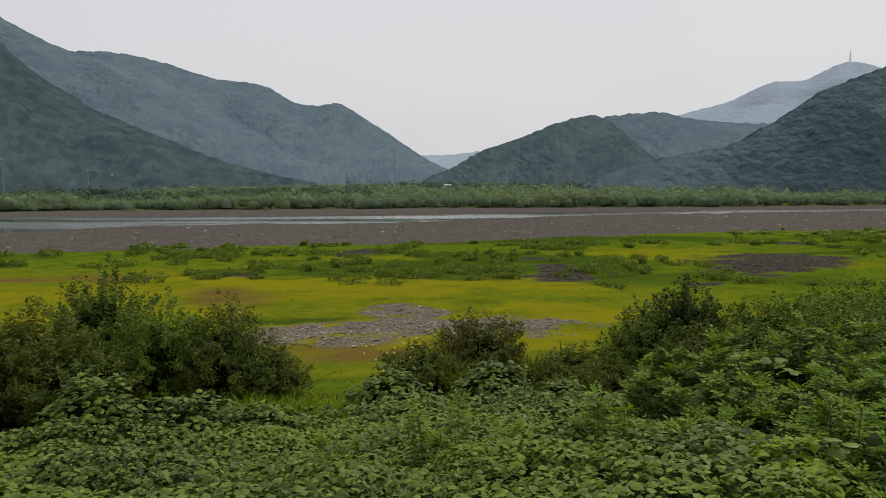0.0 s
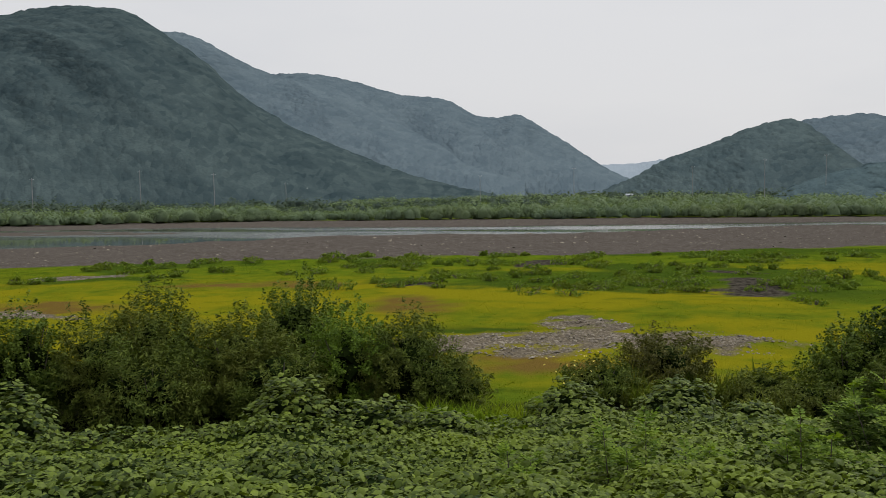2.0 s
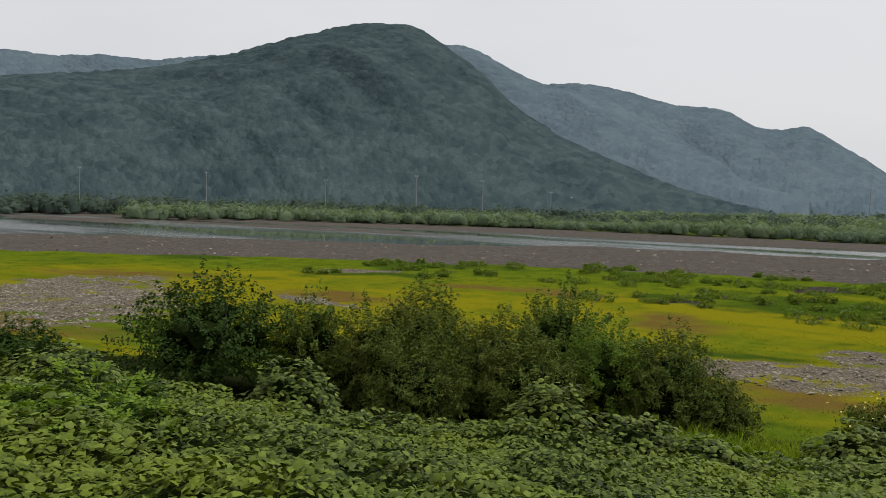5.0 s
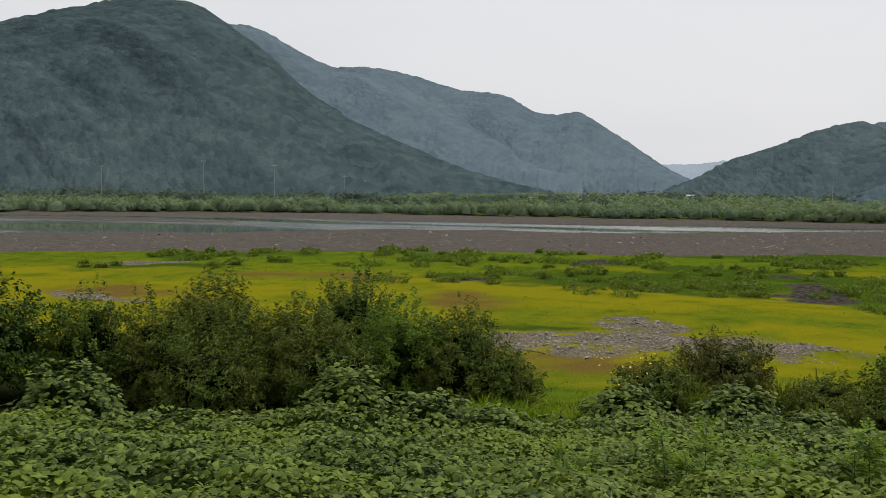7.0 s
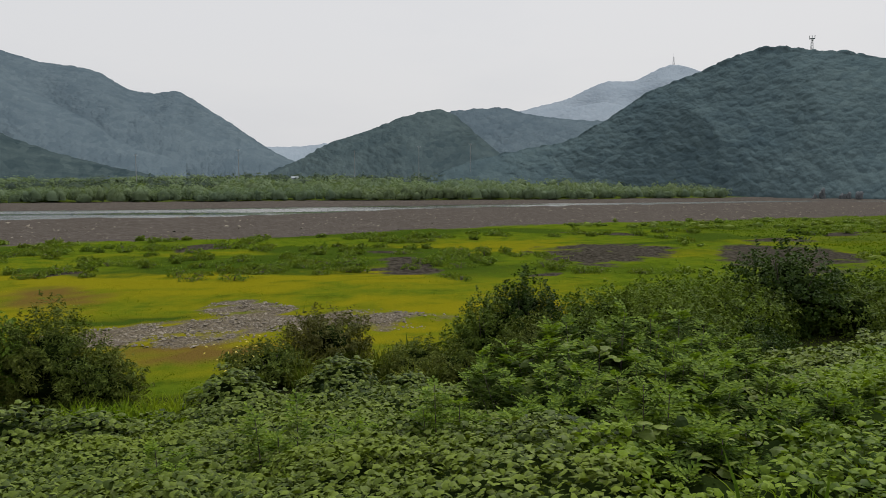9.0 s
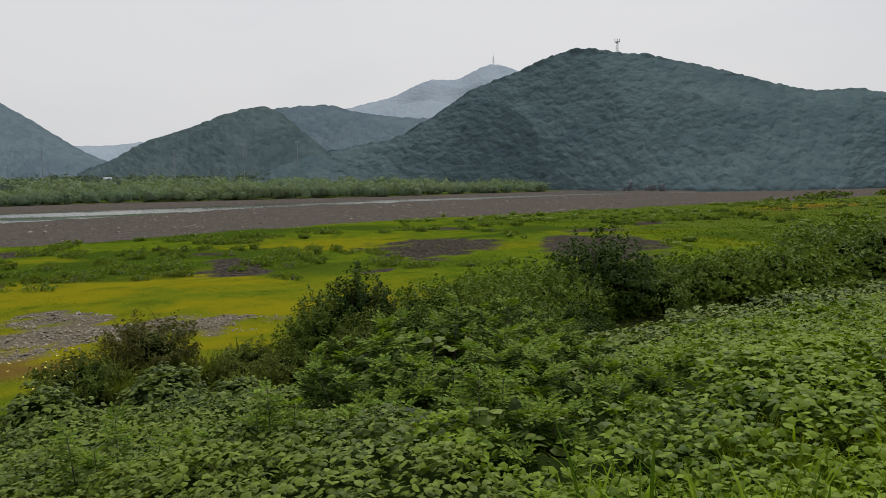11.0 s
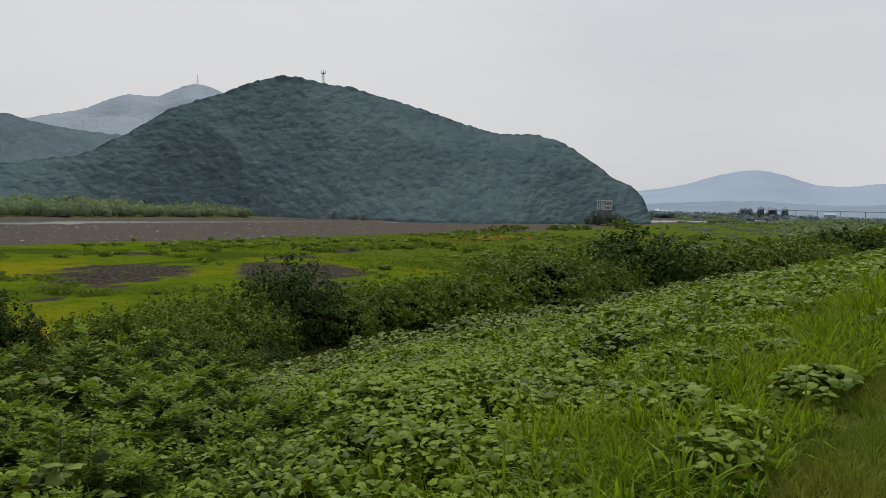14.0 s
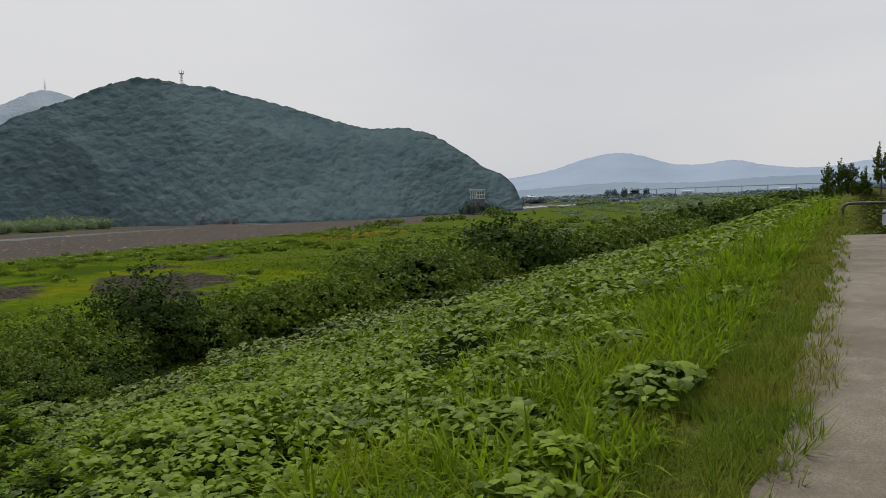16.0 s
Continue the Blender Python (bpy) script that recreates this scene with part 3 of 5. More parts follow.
def hill(name, crest, r_crest, foot, grid, cell, material, label, seed, spur=0.1, z_foot=-2.0, relief=0.6, slant=0.0):
    """A wooded hill seen from the levee. crest: (bearing, height) pairs; foot: (bearing, distance) pairs; cell: width of a tree crown; relief: how far the crowns swell; slant: how far the spurs run aside."""
    az_all, z_all = np.array([c[0] for c in crest], float), np.array([c[1] for c in crest], float)
    fa, fr = np.array([c[0] for c in foot], float), np.array([c[1] for c in foot], float)

    def surface(az, v):
        zc = np.maximum(spread(az, az_all, z_all), z_foot + 1) - cell * 0.36
        rf = np.interp(az, fa, fr)
        rc = np.maximum(r_crest + 60 * (fbm(az * 0.12, az * 0 + seed, 2, seed) - 0.5), rf + 40)
        f = np.clip(v, 0, 1)
        rr = np.where(v <= 1, rf + (rc - rf) * v, rc + (v - 1) * 500)
        bend = az + (fbm(az * 0.1 + 7, f * 2, 3, seed + 3) - 0.5) * 6 * f + slant * f
        ridge = 1 - np.abs(2 * fbm(bend * 0.15, f * 0.7, 3, seed + 5) - 1) * 2
        p = f * (1.3 - 0.3 * f) + spur * np.sin(np.pi * f) * (ridge - 0.55)
        z = z_foot + (zc - z_foot) * p - np.where(v > 1, (v - 1) * (zc - z_foot) * 0.9, 0)
        a = np.radians(az)
        return np.stack([rr * np.sin(a), rr * np.cos(a), np.maximum(z, z_foot - 4) - np.where(v < 0, -v * 160, 0)], -1)

    na, nv = grid
    AZ, V = np.meshgrid(np.linspace(az_all[0], az_all[-1], na), np.concatenate([np.linspace(-0.05, 1.02, nv - 6), np.linspace(1.08, 1.9, 6)]))
    pts = surface(AZ.ravel(), V.ravel())
    # the wood: a roof of rounded crowns that swell up and outwards
    az_r = np.radians(AZ.ravel())
    run, rise = az_r * 0.5 * (r_crest + fr.mean()), pts[:, 2].copy()
    wob = (fbm(run * 0.4, rise * 0.4, 2, 3) - 0.5) * cell * 0.7
    d, tag = worley(run + wob, rise - wob, cell, seed)
    d2, tag2 = worley(run - wob, rise, cell * 0.55, seed + 40)
    swell = cell * relief * ((0.15 + 0.4 * tag) * np.clip(1 - (d / (0.9 * cell)) ** 2, 0, 1) + 0.2 * tag2 * np.clip(1 - (d2 / (0.5 * cell)) ** 2, 0, 1))
    swell = swell * step(-0.04, 0.01, V.ravel()) * (1 + 0.6 * step(0.95, 0.985, V.ravel()))
    pts += swell[:, None] * np.stack([-0.6 * np.sin(az_r), -0.6 * np.cos(az_r), np.full(len(pts), 0.5)], 1)
    ii = np.arange(len(pts)).reshape(AZ.shape)
    q = np.stack([ii[:-1, :-1], ii[:-1, 1:], ii[1:, 1:], ii[1:, :-1]], -1).reshape(-1, 4)
    thing(name, fast_mesh(name, pts, q, material, True, {"run": run, "rise": rise}), label, "hill", kind="structure")

def upright_axes(r, n, lean=0.2):
    up = np.stack([r.normal(0, lean, n), r.normal(0, lean, n), np.ones(n)], 1)
    return frames_from(up, r.uniform(0, 6.28, n))


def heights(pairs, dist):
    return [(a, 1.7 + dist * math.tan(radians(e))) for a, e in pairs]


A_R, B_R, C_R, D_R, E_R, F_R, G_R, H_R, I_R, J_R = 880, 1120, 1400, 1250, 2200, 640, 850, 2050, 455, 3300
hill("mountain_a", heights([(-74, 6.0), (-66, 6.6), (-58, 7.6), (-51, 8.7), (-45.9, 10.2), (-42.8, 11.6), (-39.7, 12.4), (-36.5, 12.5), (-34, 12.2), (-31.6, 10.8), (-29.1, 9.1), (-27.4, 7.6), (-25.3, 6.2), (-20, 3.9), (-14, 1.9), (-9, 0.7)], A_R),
     A_R, [(-74, 480), (-55, 420), (-40, 400), (-30, 410), (-9, 540)], (390, 200), 7.2, HAZED_FOREST, "steep dark-green wooded mountain across the river", 11, 0.105, slant=16.0)
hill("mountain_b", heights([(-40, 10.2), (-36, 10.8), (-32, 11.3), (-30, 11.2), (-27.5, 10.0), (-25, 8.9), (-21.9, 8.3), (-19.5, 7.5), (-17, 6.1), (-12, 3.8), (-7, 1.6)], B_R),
     B_R, [(-40, 700), (-7, 620)], (230, 120), 8.0, HAZED_FOREST_BACK, "hazy wooded shoulder behind the near mountain", 12, 0.12)
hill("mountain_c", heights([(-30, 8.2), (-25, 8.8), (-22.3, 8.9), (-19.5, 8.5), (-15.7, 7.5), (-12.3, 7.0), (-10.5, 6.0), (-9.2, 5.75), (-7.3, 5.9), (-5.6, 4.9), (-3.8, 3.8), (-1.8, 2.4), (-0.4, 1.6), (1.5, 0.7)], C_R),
     C_R, [(-30, 900), (1.5, 700)], (290, 120), 9.0, HAZED_FOREST_BACK, "long hazy wooded ridge falling to the valley", 13, 0.12)
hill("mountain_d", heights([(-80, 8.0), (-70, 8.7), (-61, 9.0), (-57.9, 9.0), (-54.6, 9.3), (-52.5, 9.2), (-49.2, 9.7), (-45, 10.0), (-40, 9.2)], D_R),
     D_R, [(-80, 900), (-40, 900)], (220, 70), 9.0, HAZED_FOREST_BACK, "hazy wooded ridge behind the mountain", 14, 0.1)
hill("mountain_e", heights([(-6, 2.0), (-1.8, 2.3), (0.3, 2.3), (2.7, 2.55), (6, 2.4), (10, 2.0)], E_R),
     E_R, [(-6, 1500), (10, 1500)], (60, 24), 13.0, HAZED_WOODS, "pale distant hills at the end of the valley", 15, 0.05)
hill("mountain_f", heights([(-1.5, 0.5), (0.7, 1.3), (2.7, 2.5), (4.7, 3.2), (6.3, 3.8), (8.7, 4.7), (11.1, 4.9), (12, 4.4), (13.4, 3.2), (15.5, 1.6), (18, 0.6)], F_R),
     F_R, [(-1.5, 520), (8, 440), (18, 470)], (230, 120), 5.4, HAZED_FOREST_LOW, "low wooded hill beyond the willows", 16, 0.12)
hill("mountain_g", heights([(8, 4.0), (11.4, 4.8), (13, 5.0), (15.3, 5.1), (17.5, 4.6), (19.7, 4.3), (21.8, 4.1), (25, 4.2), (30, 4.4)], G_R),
     G_R, [(8, 640), (30, 600)], (180, 80), 7.5, HAZED_FOREST_BACK, "hazy wooded saddle between two hills", 17, 0.1)
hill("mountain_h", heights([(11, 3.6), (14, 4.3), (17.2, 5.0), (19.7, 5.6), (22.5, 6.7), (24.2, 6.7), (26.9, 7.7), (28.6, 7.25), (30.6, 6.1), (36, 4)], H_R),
     H_R, [(11, 1500), (36, 1500)], (170, 50), 9, HAZED_WOODS, "pale hazy mountain with a transmitter mast", 18, 0.14)
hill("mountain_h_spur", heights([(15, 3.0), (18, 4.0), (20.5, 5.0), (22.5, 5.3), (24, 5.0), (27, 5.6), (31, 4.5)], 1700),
     1700, [(15, 1300), (31, 1300)], (130, 40), 9, HAZED_WOODS, "pale hazy spur of the far mountain", 21, 0.12)
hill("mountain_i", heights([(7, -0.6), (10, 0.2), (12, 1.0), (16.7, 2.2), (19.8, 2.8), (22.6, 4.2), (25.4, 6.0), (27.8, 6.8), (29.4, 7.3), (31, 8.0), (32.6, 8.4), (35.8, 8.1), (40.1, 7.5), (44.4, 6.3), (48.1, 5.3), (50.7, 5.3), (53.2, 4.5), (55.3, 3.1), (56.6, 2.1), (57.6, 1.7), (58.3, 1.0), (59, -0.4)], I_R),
     I_R, [(7, 415), (12, 405), (20, 405), (24, 398), (29, 372), (35, 348), (42, 336), (50, 345), (55, 390), (59, 425)], (370, 180), 5.0, HAZED_FOREST_HILL, "dark wooded hill rising straight from the river", 19, 0.12, -6.0)
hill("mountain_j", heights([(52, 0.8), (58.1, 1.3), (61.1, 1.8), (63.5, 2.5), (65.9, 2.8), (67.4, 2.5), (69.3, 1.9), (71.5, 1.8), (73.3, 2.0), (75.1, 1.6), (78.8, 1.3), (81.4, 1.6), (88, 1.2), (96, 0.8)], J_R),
     J_R, [(52, 2400), (96, 2400)], (200, 40), 14, HAZED_RANGE, "pale blue distant mountain range", 20, 0.1, -4)
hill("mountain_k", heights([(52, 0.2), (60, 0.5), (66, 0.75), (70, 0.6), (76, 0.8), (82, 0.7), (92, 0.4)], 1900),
     1900, [(52, 1300), (92, 1300)], (150, 40), 12, HAZED_HILL, "low hazy hills across the plain", 22, 0.1, -5)


# ---------------------------------------------------------------- leaf shapes
HEART = (np.array([(0, -0.32, -0.02), (0.36, -0.38, -0.06), (0.54, 0.02, -0.09), (0.3, 0.38, -0.1), (0, 0.62, -0.2), (-0.3, 0.38, -0.1), (-0.54, 0.02, -0.09), (-0.36, -0.38, -0.06), (0, 0.0, 0.03)], float),
         np.array([(8, k, (k + 1) % 8) for k in range(8)]))
DIAMOND = (np.array([(0, -0.5, 0), (0.3, 0.05, 0.08), (0, 0.55, -0.06), (-0.3, 0.05, 0.08)], float), np.array([(0, 1, 2), (0, 2, 3)]))
LANCE = (np.array([(0, -0.5, 0), (0.17, 0.0, 0.05), (0, 0.6, -0.08), (-0.17, 0.0, 0.05)], float), np.array([(0, 1, 2), (0, 2, 3)]))


def pinnate_leaf():
    """A feather-like leaf: three pairs of leaflets and one at the tip, arching over."""
    v, f = [], []
    spots = [(k, sd) for k in range(3) for sd in (-1, 1)] + [(3, 0)]
    for k, sd in spots:
        y = 0.25 + 0.24 * k
        b = np.array([0.0, y, 0.18 * y - 0.45 * y * y])
        d = np.array([sd * 0.9, 0.6 if sd else 1.0, -0.25])
        d /= np.linalg.norm(d)
        side = np.cross(d, [0, 0, 1.0])
        ln, w = 0.46 - 0.04 * abs(k - 1), 0.12
        i = len(v)
        v += [b, b + d * ln * 0.45 + side * w, b + d * ln - np.array([0, 0, 0.06]), b + d * ln * 0.45 - side * w]
        f += [(i, i + 1, i + 2), (i, i + 2, i + 3)]
    return np.array(v), np.array(f)


def blade(bend):
    """A grass blade one unit long that leans over."""
    v, n = [], 3
    for k in range(n):
        t = k / n
        v += [(-0.5 * (1 - 0.3 * t), bend * t * t, t - bend * 0.35 * t * t), (0.5 * (1 - 0.3 * t), bend * t * t, t - bend * 0.35 * t * t)]
    v.append((0, bend, 1 - bend * 0.35))
    return np.array(v), np.array([(0, 1, 3), (0, 3, 2), (2, 3, 5), (2, 5, 4), (4, 5, 6)])


def turf_blade(bend):
    """A short pointed blade of turf."""
    return np.array([(-0.5, 0, 0), (0.5, 0, 0), (0, bend * 0.8, 1 - bend * 0.3)]), np.array([(0, 1, 2)])


# ---------------------------------------------------------------- vines over the levee slope
MOUNDS = [(-8.3, 18.4, -2.95, 1.15), (-1.6, 23.9, -4.05, 1.25), (1.6, 25.0, -4.1, 1.35), (-14.6, 15.6, -2.75, 1.3), (-18.3, 11.4, -2.25, 1.6), (-6.3, 18.9, -3.45, 1.2), (-4.6, 19.2, -3.75, 1.1), (3.9, 25.6, -4.75, 0.9)]


TUSSOCKS = [(8.6, 2.75, 0.6), (12.2, 5.2, 0.85), (9.4, 4.5, 0.7), (15.5, 5.9, 0.9), (7.4, 3.6, 0.6), (6.6, 2.6, 0.4), (5.9, 2.4, 0.4), (10.6, 4.0, 0.5), (14.2, 3.8, 0.5), (13.0, 8.1, 0.8), (19.5, 6.6, 0.9)]


def dome(x, y, cell, seed):
    """Rounded heaps of random height, one a cell."""
    d, tag = worley(x, y, cell, seed)
    return (0.3 + 0.7 * tag) * np.sqrt(np.clip(1 - (d / (0.8 * cell)) ** 2, 0, 1))


def canopy(x, y):
    s = levee_s(x, y)
    heap = step(1.5, 5, s)
    lump = 0.55 * (fbm(x * 0.3, y * 0.3, 3, 61) - 0.5) * step(3, 9, s) + (0.36 * dome(x, y, 1.5, 61) + 0.3 * dome(x, y, 0.66, 67)) * heap
    z = ground_z(x, y) + np.maximum(0.1 + 0.42 * step(1.5, 6, s) + lump, 0.06 + 0.14 * step(2, 5, s))
    for tx, ty, tr in TUSSOCKS:
        z = z + 0.22 * np.clip(1 - ((x - tx) ** 2 + (y - ty) ** 2) / tr ** 2, 0, 1) ** 0.7
    return z


def canopy_normal(x, y):
    e = 0.12
    gxx = (canopy(x + e, y) - canopy(x - e, y)) / (2 * e)
    gyy = (canopy(x, y + e) - canopy(x, y - e)) / (2 * e)
    n = np.stack([-gxx, -gyy, np.ones_like(gxx)], 1)
    return n / np.linalg.norm(n, axis=1, keepdims=True)


def seen_from_levee(x, y, lo=-72, hi=88):
    a = np.degrees(np.arctan2(x, y))
    return (a > lo) & (a < hi)


WEEDS = [(4.9, 11.5, 2.2), (6.6, 12.8, 1.8), (4.7, 9.0, 1.8), (6.3, 9.9, 1.4), (6.3, 8.0, 1.2), (3.7, 7.3, 1.1), (3.6, 5.9, 0.8), (4.9, 6.9, 1.1), (-9.4, 5.8, 1.3), (-7.9, 5.0, 1.1)]


def vine_roots(n, q_range, s_range):
    q, s = rng.uniform(*q_range, n), rng.uniform(*s_range, n)
    return q, s, LEVEE_O[0] + q * LEVEE_D[0] + s * LEVEE_N[0], LEVEE_O[1] + q * LEVEE_D[1] + s * LEVEE_N[1]


def tussock(x, y):
    """Where broad leaves crowd together in the grass."""
    return np.max([np.clip(1.6 - 1.2 * np.hypot(x - tx, y - ty) / tr, 0, 1) for tx, ty, tr in TUSSOCKS], axis=0)


def grass_share(x, y, s):
    """How far grass takes over from the vines."""
    reach = np.clip(x - 6, 0, 40)
    g = step(0.44 - 0.06 * step(6, 12, x), 0.545 - 0.04 * step(6, 12, x), fbm(x * 1.0 + 3, y * 1.0, 3, 82)) * (1 - step(3.5, 9, s - 0.3 * reach)) * (0.55 + 0.4 * step(5, 11, x))
    g = np.clip(g + (1 - step(0.9, 1.8, s + 0.8 * (vnoise(x * 0.9, y * 0.9, 84) - 0.5))), 0, 1) * step(2.0, 5.0, x)
    g = np.maximum(g, 0.85 * step(7, 14, x) * (1 - step(5, 10, s - 0.3 * reach)) * (0.4 + 0.6 * step(0.38, 0.52, fbm(x * 0.9, y * 0.9, 3, 85))))
    return g * (1 - tussock(x, y))


def vine_edge(x, y):
    """How far down the slope the vines reach."""
    return 22.0 - 4.8 * (1 - step(-13, -6, x)) + 2.6 * (fbm(x * 0.22, y * 0.22, 3, 83) - 0.5) + 2.4 * step(17, 25, x) + 2.4 * step(28, 42, x)


vine_sets = []
for n, q_range, s_range, lo, hi in ((520000, (-26, 36), (0.7, 16), 0.9, 11), (600000, (-50, 60), (0.9, 29), 11, 30), (330000, (-75, 115), (0.9, 31), 30, 130)):
    q_, s_, vx, vy = vine_roots(n, q_range, s_range)
    d = np.hypot(vx - 1.2, vy)
    # tiers of leaves with shaded gaps between the heaps
    heap = dome(vx, vy, 0.66, 67)
    gaps = np.where(d < 26, 0.2 + 0.8 * step(0.12, 0.4, heap) * (0.5 + 0.5 * step(0.34, 0.52, vnoise(vx * 4.3, vy * 4.3, 88))), 0.3 + 0.7 * step(0.25, 0.5, vnoise(vx * 1.4, vy * 1.4, 68)))
    share = np.minimum(1, (13 / d) ** 1.15) if lo == 11 else np.minimum(1, (34 / d) ** 1.5) if lo == 30 else 1.0
    ok = (rng.uniform(0, 1, n) < share * gaps * (1 - (0.4 + 0.25 * step(6, 12, vx)) * grass_share(vx, vy, s_))) & seen_from_levee(vx, vy) & (d >= lo) & (d < hi) & (s_ < vine_edge(vx, vy))
    for wx_, wy_, wr_ in WEEDS:
        ok &= np.hypot(vx - wx_, vy - wy_) > wr_ * 0.85
    vine_sets.append((vx[ok], vy[ok], s_[ok], d[ok]))
vx, vy, vs, vd = (np.concatenate([k[i] for k in vine_sets]) for i in range(4))
n = len(vx)
nrm = canopy_normal(vx, vy) * np.array([0.25, 0.25, 1.0]) + np.stack([rng.normal(0, 0.33, n), rng.normal(0.0, 0.33, n), np.zeros(n)], 1)
tier = np.where(rng.uniform(0, 1, n) < 0.7, 0.05 * rng.uniform(0, 1, n), 0.05 + 0.13 * rng.uniform(0, 1, n))
vp = np.stack([vx, vy, canopy(vx, vy) - tier], 1)
vsz = rng.uniform(0.040, 0.092, n) * np.maximum(1, vd / 11) ** 0.85 * (0.74 + 0.26 * step(4, 8, vd)) * (1 + 0.15 * (1 - step(3, 7, vs)) * step(1.5, 4.5, vx))
vsz = vsz * (1 + 0.18 * tussock(vx, vy))
vax = frames_from(nrm, rng.normal(3.14, 1.0, n))
big = (vs < 5.5 + 0.9 * np.clip(vx - 4, 0, 14)) & (vx > 2.5)
# a near-black sheet added below the leaves as the shade in their gaps
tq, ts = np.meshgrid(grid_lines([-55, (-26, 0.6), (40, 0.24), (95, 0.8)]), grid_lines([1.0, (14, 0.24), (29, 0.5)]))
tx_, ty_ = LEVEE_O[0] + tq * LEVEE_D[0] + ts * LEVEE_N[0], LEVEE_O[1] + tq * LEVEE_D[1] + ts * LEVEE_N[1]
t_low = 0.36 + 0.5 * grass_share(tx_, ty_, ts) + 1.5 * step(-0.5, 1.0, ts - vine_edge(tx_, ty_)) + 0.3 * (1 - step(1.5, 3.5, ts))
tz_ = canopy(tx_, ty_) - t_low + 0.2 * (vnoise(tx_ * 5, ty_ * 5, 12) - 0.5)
ti = np.arange(tq.size).reshape(tq.shape)
thing("vine_shade_sheet", fast_mesh("vine_shade_sheet", np.stack([tx_.ravel(), ty_.ravel(), tz_.ravel()], 1), np.stack([ti[:-1, :-1], ti[:-1, 1:], ti[1:, 1:], ti[1:, :-1]], -1).reshape(-1, 4), SHADE_FILL, True),
      "near-black sheet set in for shade under the vine leaves", "vines", kind="stuff")
# leaves wrapped round the overgrown mounds
BROAD = (np.array([(0.0, -0.36, -0.02), (0.42, -0.36, -0.08), (0.5, 0.14, -0.1), (0, 0.66, -0.2), (-0.5, 0.14, -0.07), (-0.42, -0.36, -0.06), (0, 0.0, 0.05)], float), np.array([(6, k, (k + 1) % 6) for k in range(6)]))
FLAT = (np.array([(0.3, -0.45, -0.06), (0.52, 0.1, -0.05), (0, 0.64, -0.13), (-0.5, 0.1, -0.03), (-0.32, -0.42, 0.0)], float), np.array([(0, 1, 2), (0, 2, 4), (2, 3, 4)]))
mound_bits, mound_cores = [], []
for mx, my, mz, mr in MOUNDS:
    low = float(ground_z(np.array([mx]), np.array([my]))[0])
    tall = mz - low
    n = int(300 * mr * (mr + tall))
    d = rng.normal(0, 1, (n, 3))
    d[:, 2] = np.abs(d[:, 2]) - 0.12
    d /= np.linalg.norm(d, axis=1, keepdims=True)
    lump = 0.82 + 0.42 * dome(d[:, 0] * 2.2 + mx, d[:, 1] * 2.2 + my + 1.5 * d[:, 2], 0.8, 73) + rng.normal(0, 0.05, n)
    p = np.array([mx, my, low + 0.2]) + d * np.array([mr, mr, tall - 0.2]) * lump[:, None]
    nn = d * 0.55 + np.array([0, 0, 0.75]) + rng.normal(0, 0.28, (n, 3))
    mound_bits.append(scatter(*BROAD, p, frames_from(nn, rng.uniform(0, 6.28, n)), rng.uniform(0.11, 0.19, n)))
    # a near-black lump in each mound stands for its inner shade
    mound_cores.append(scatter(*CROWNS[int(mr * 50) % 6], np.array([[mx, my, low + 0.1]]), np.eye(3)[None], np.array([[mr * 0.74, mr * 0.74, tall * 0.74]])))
thing("mound_shade", fast_mesh("mound_shade", *join_arrays(mound_cores), SHADE_FILL), "near-black lumps set in for shade under the vine mounds", "vines", kind="stuff")
thing("vine_mounds", fast_mesh("vine_mounds", *join_arrays(mound_bits), VINE), "rounded mounds where vines smother small shrubs", "vines", kind="stuff")
near, middle, far = vd < 4.8, (vd >= 4.8) & (vd < 13), vd >= 13
for sel, leaf_, mat_, lab in ((~big & near, HEART, VINE, "carpet of climbing vine leaves over the slope"), (~big & middle, BROAD, VINE, "carpet of climbing vine leaves down the slope"), (~big & far, FLAT, VINE, "carpet of climbing vine leaves down to the levee foot"),
                              (big & near, HEART, VINE_PALE, "broad pale-green vine leaves near the path"), (big & middle, BROAD, VINE_PALE, "broad pale-green vine leaves on the levee shoulder"), (big & far, FLAT, VINE_PALE, "broad pale-green vine leaves along the levee shoulder")):
    v_, f_ = scatter(*leaf_, vp[sel], vax[sel], vsz[sel])
    thing("vine_carpet", fast_mesh("vine_carpet", v_, f_, mat_, True), lab, "vines", kind="stuff")

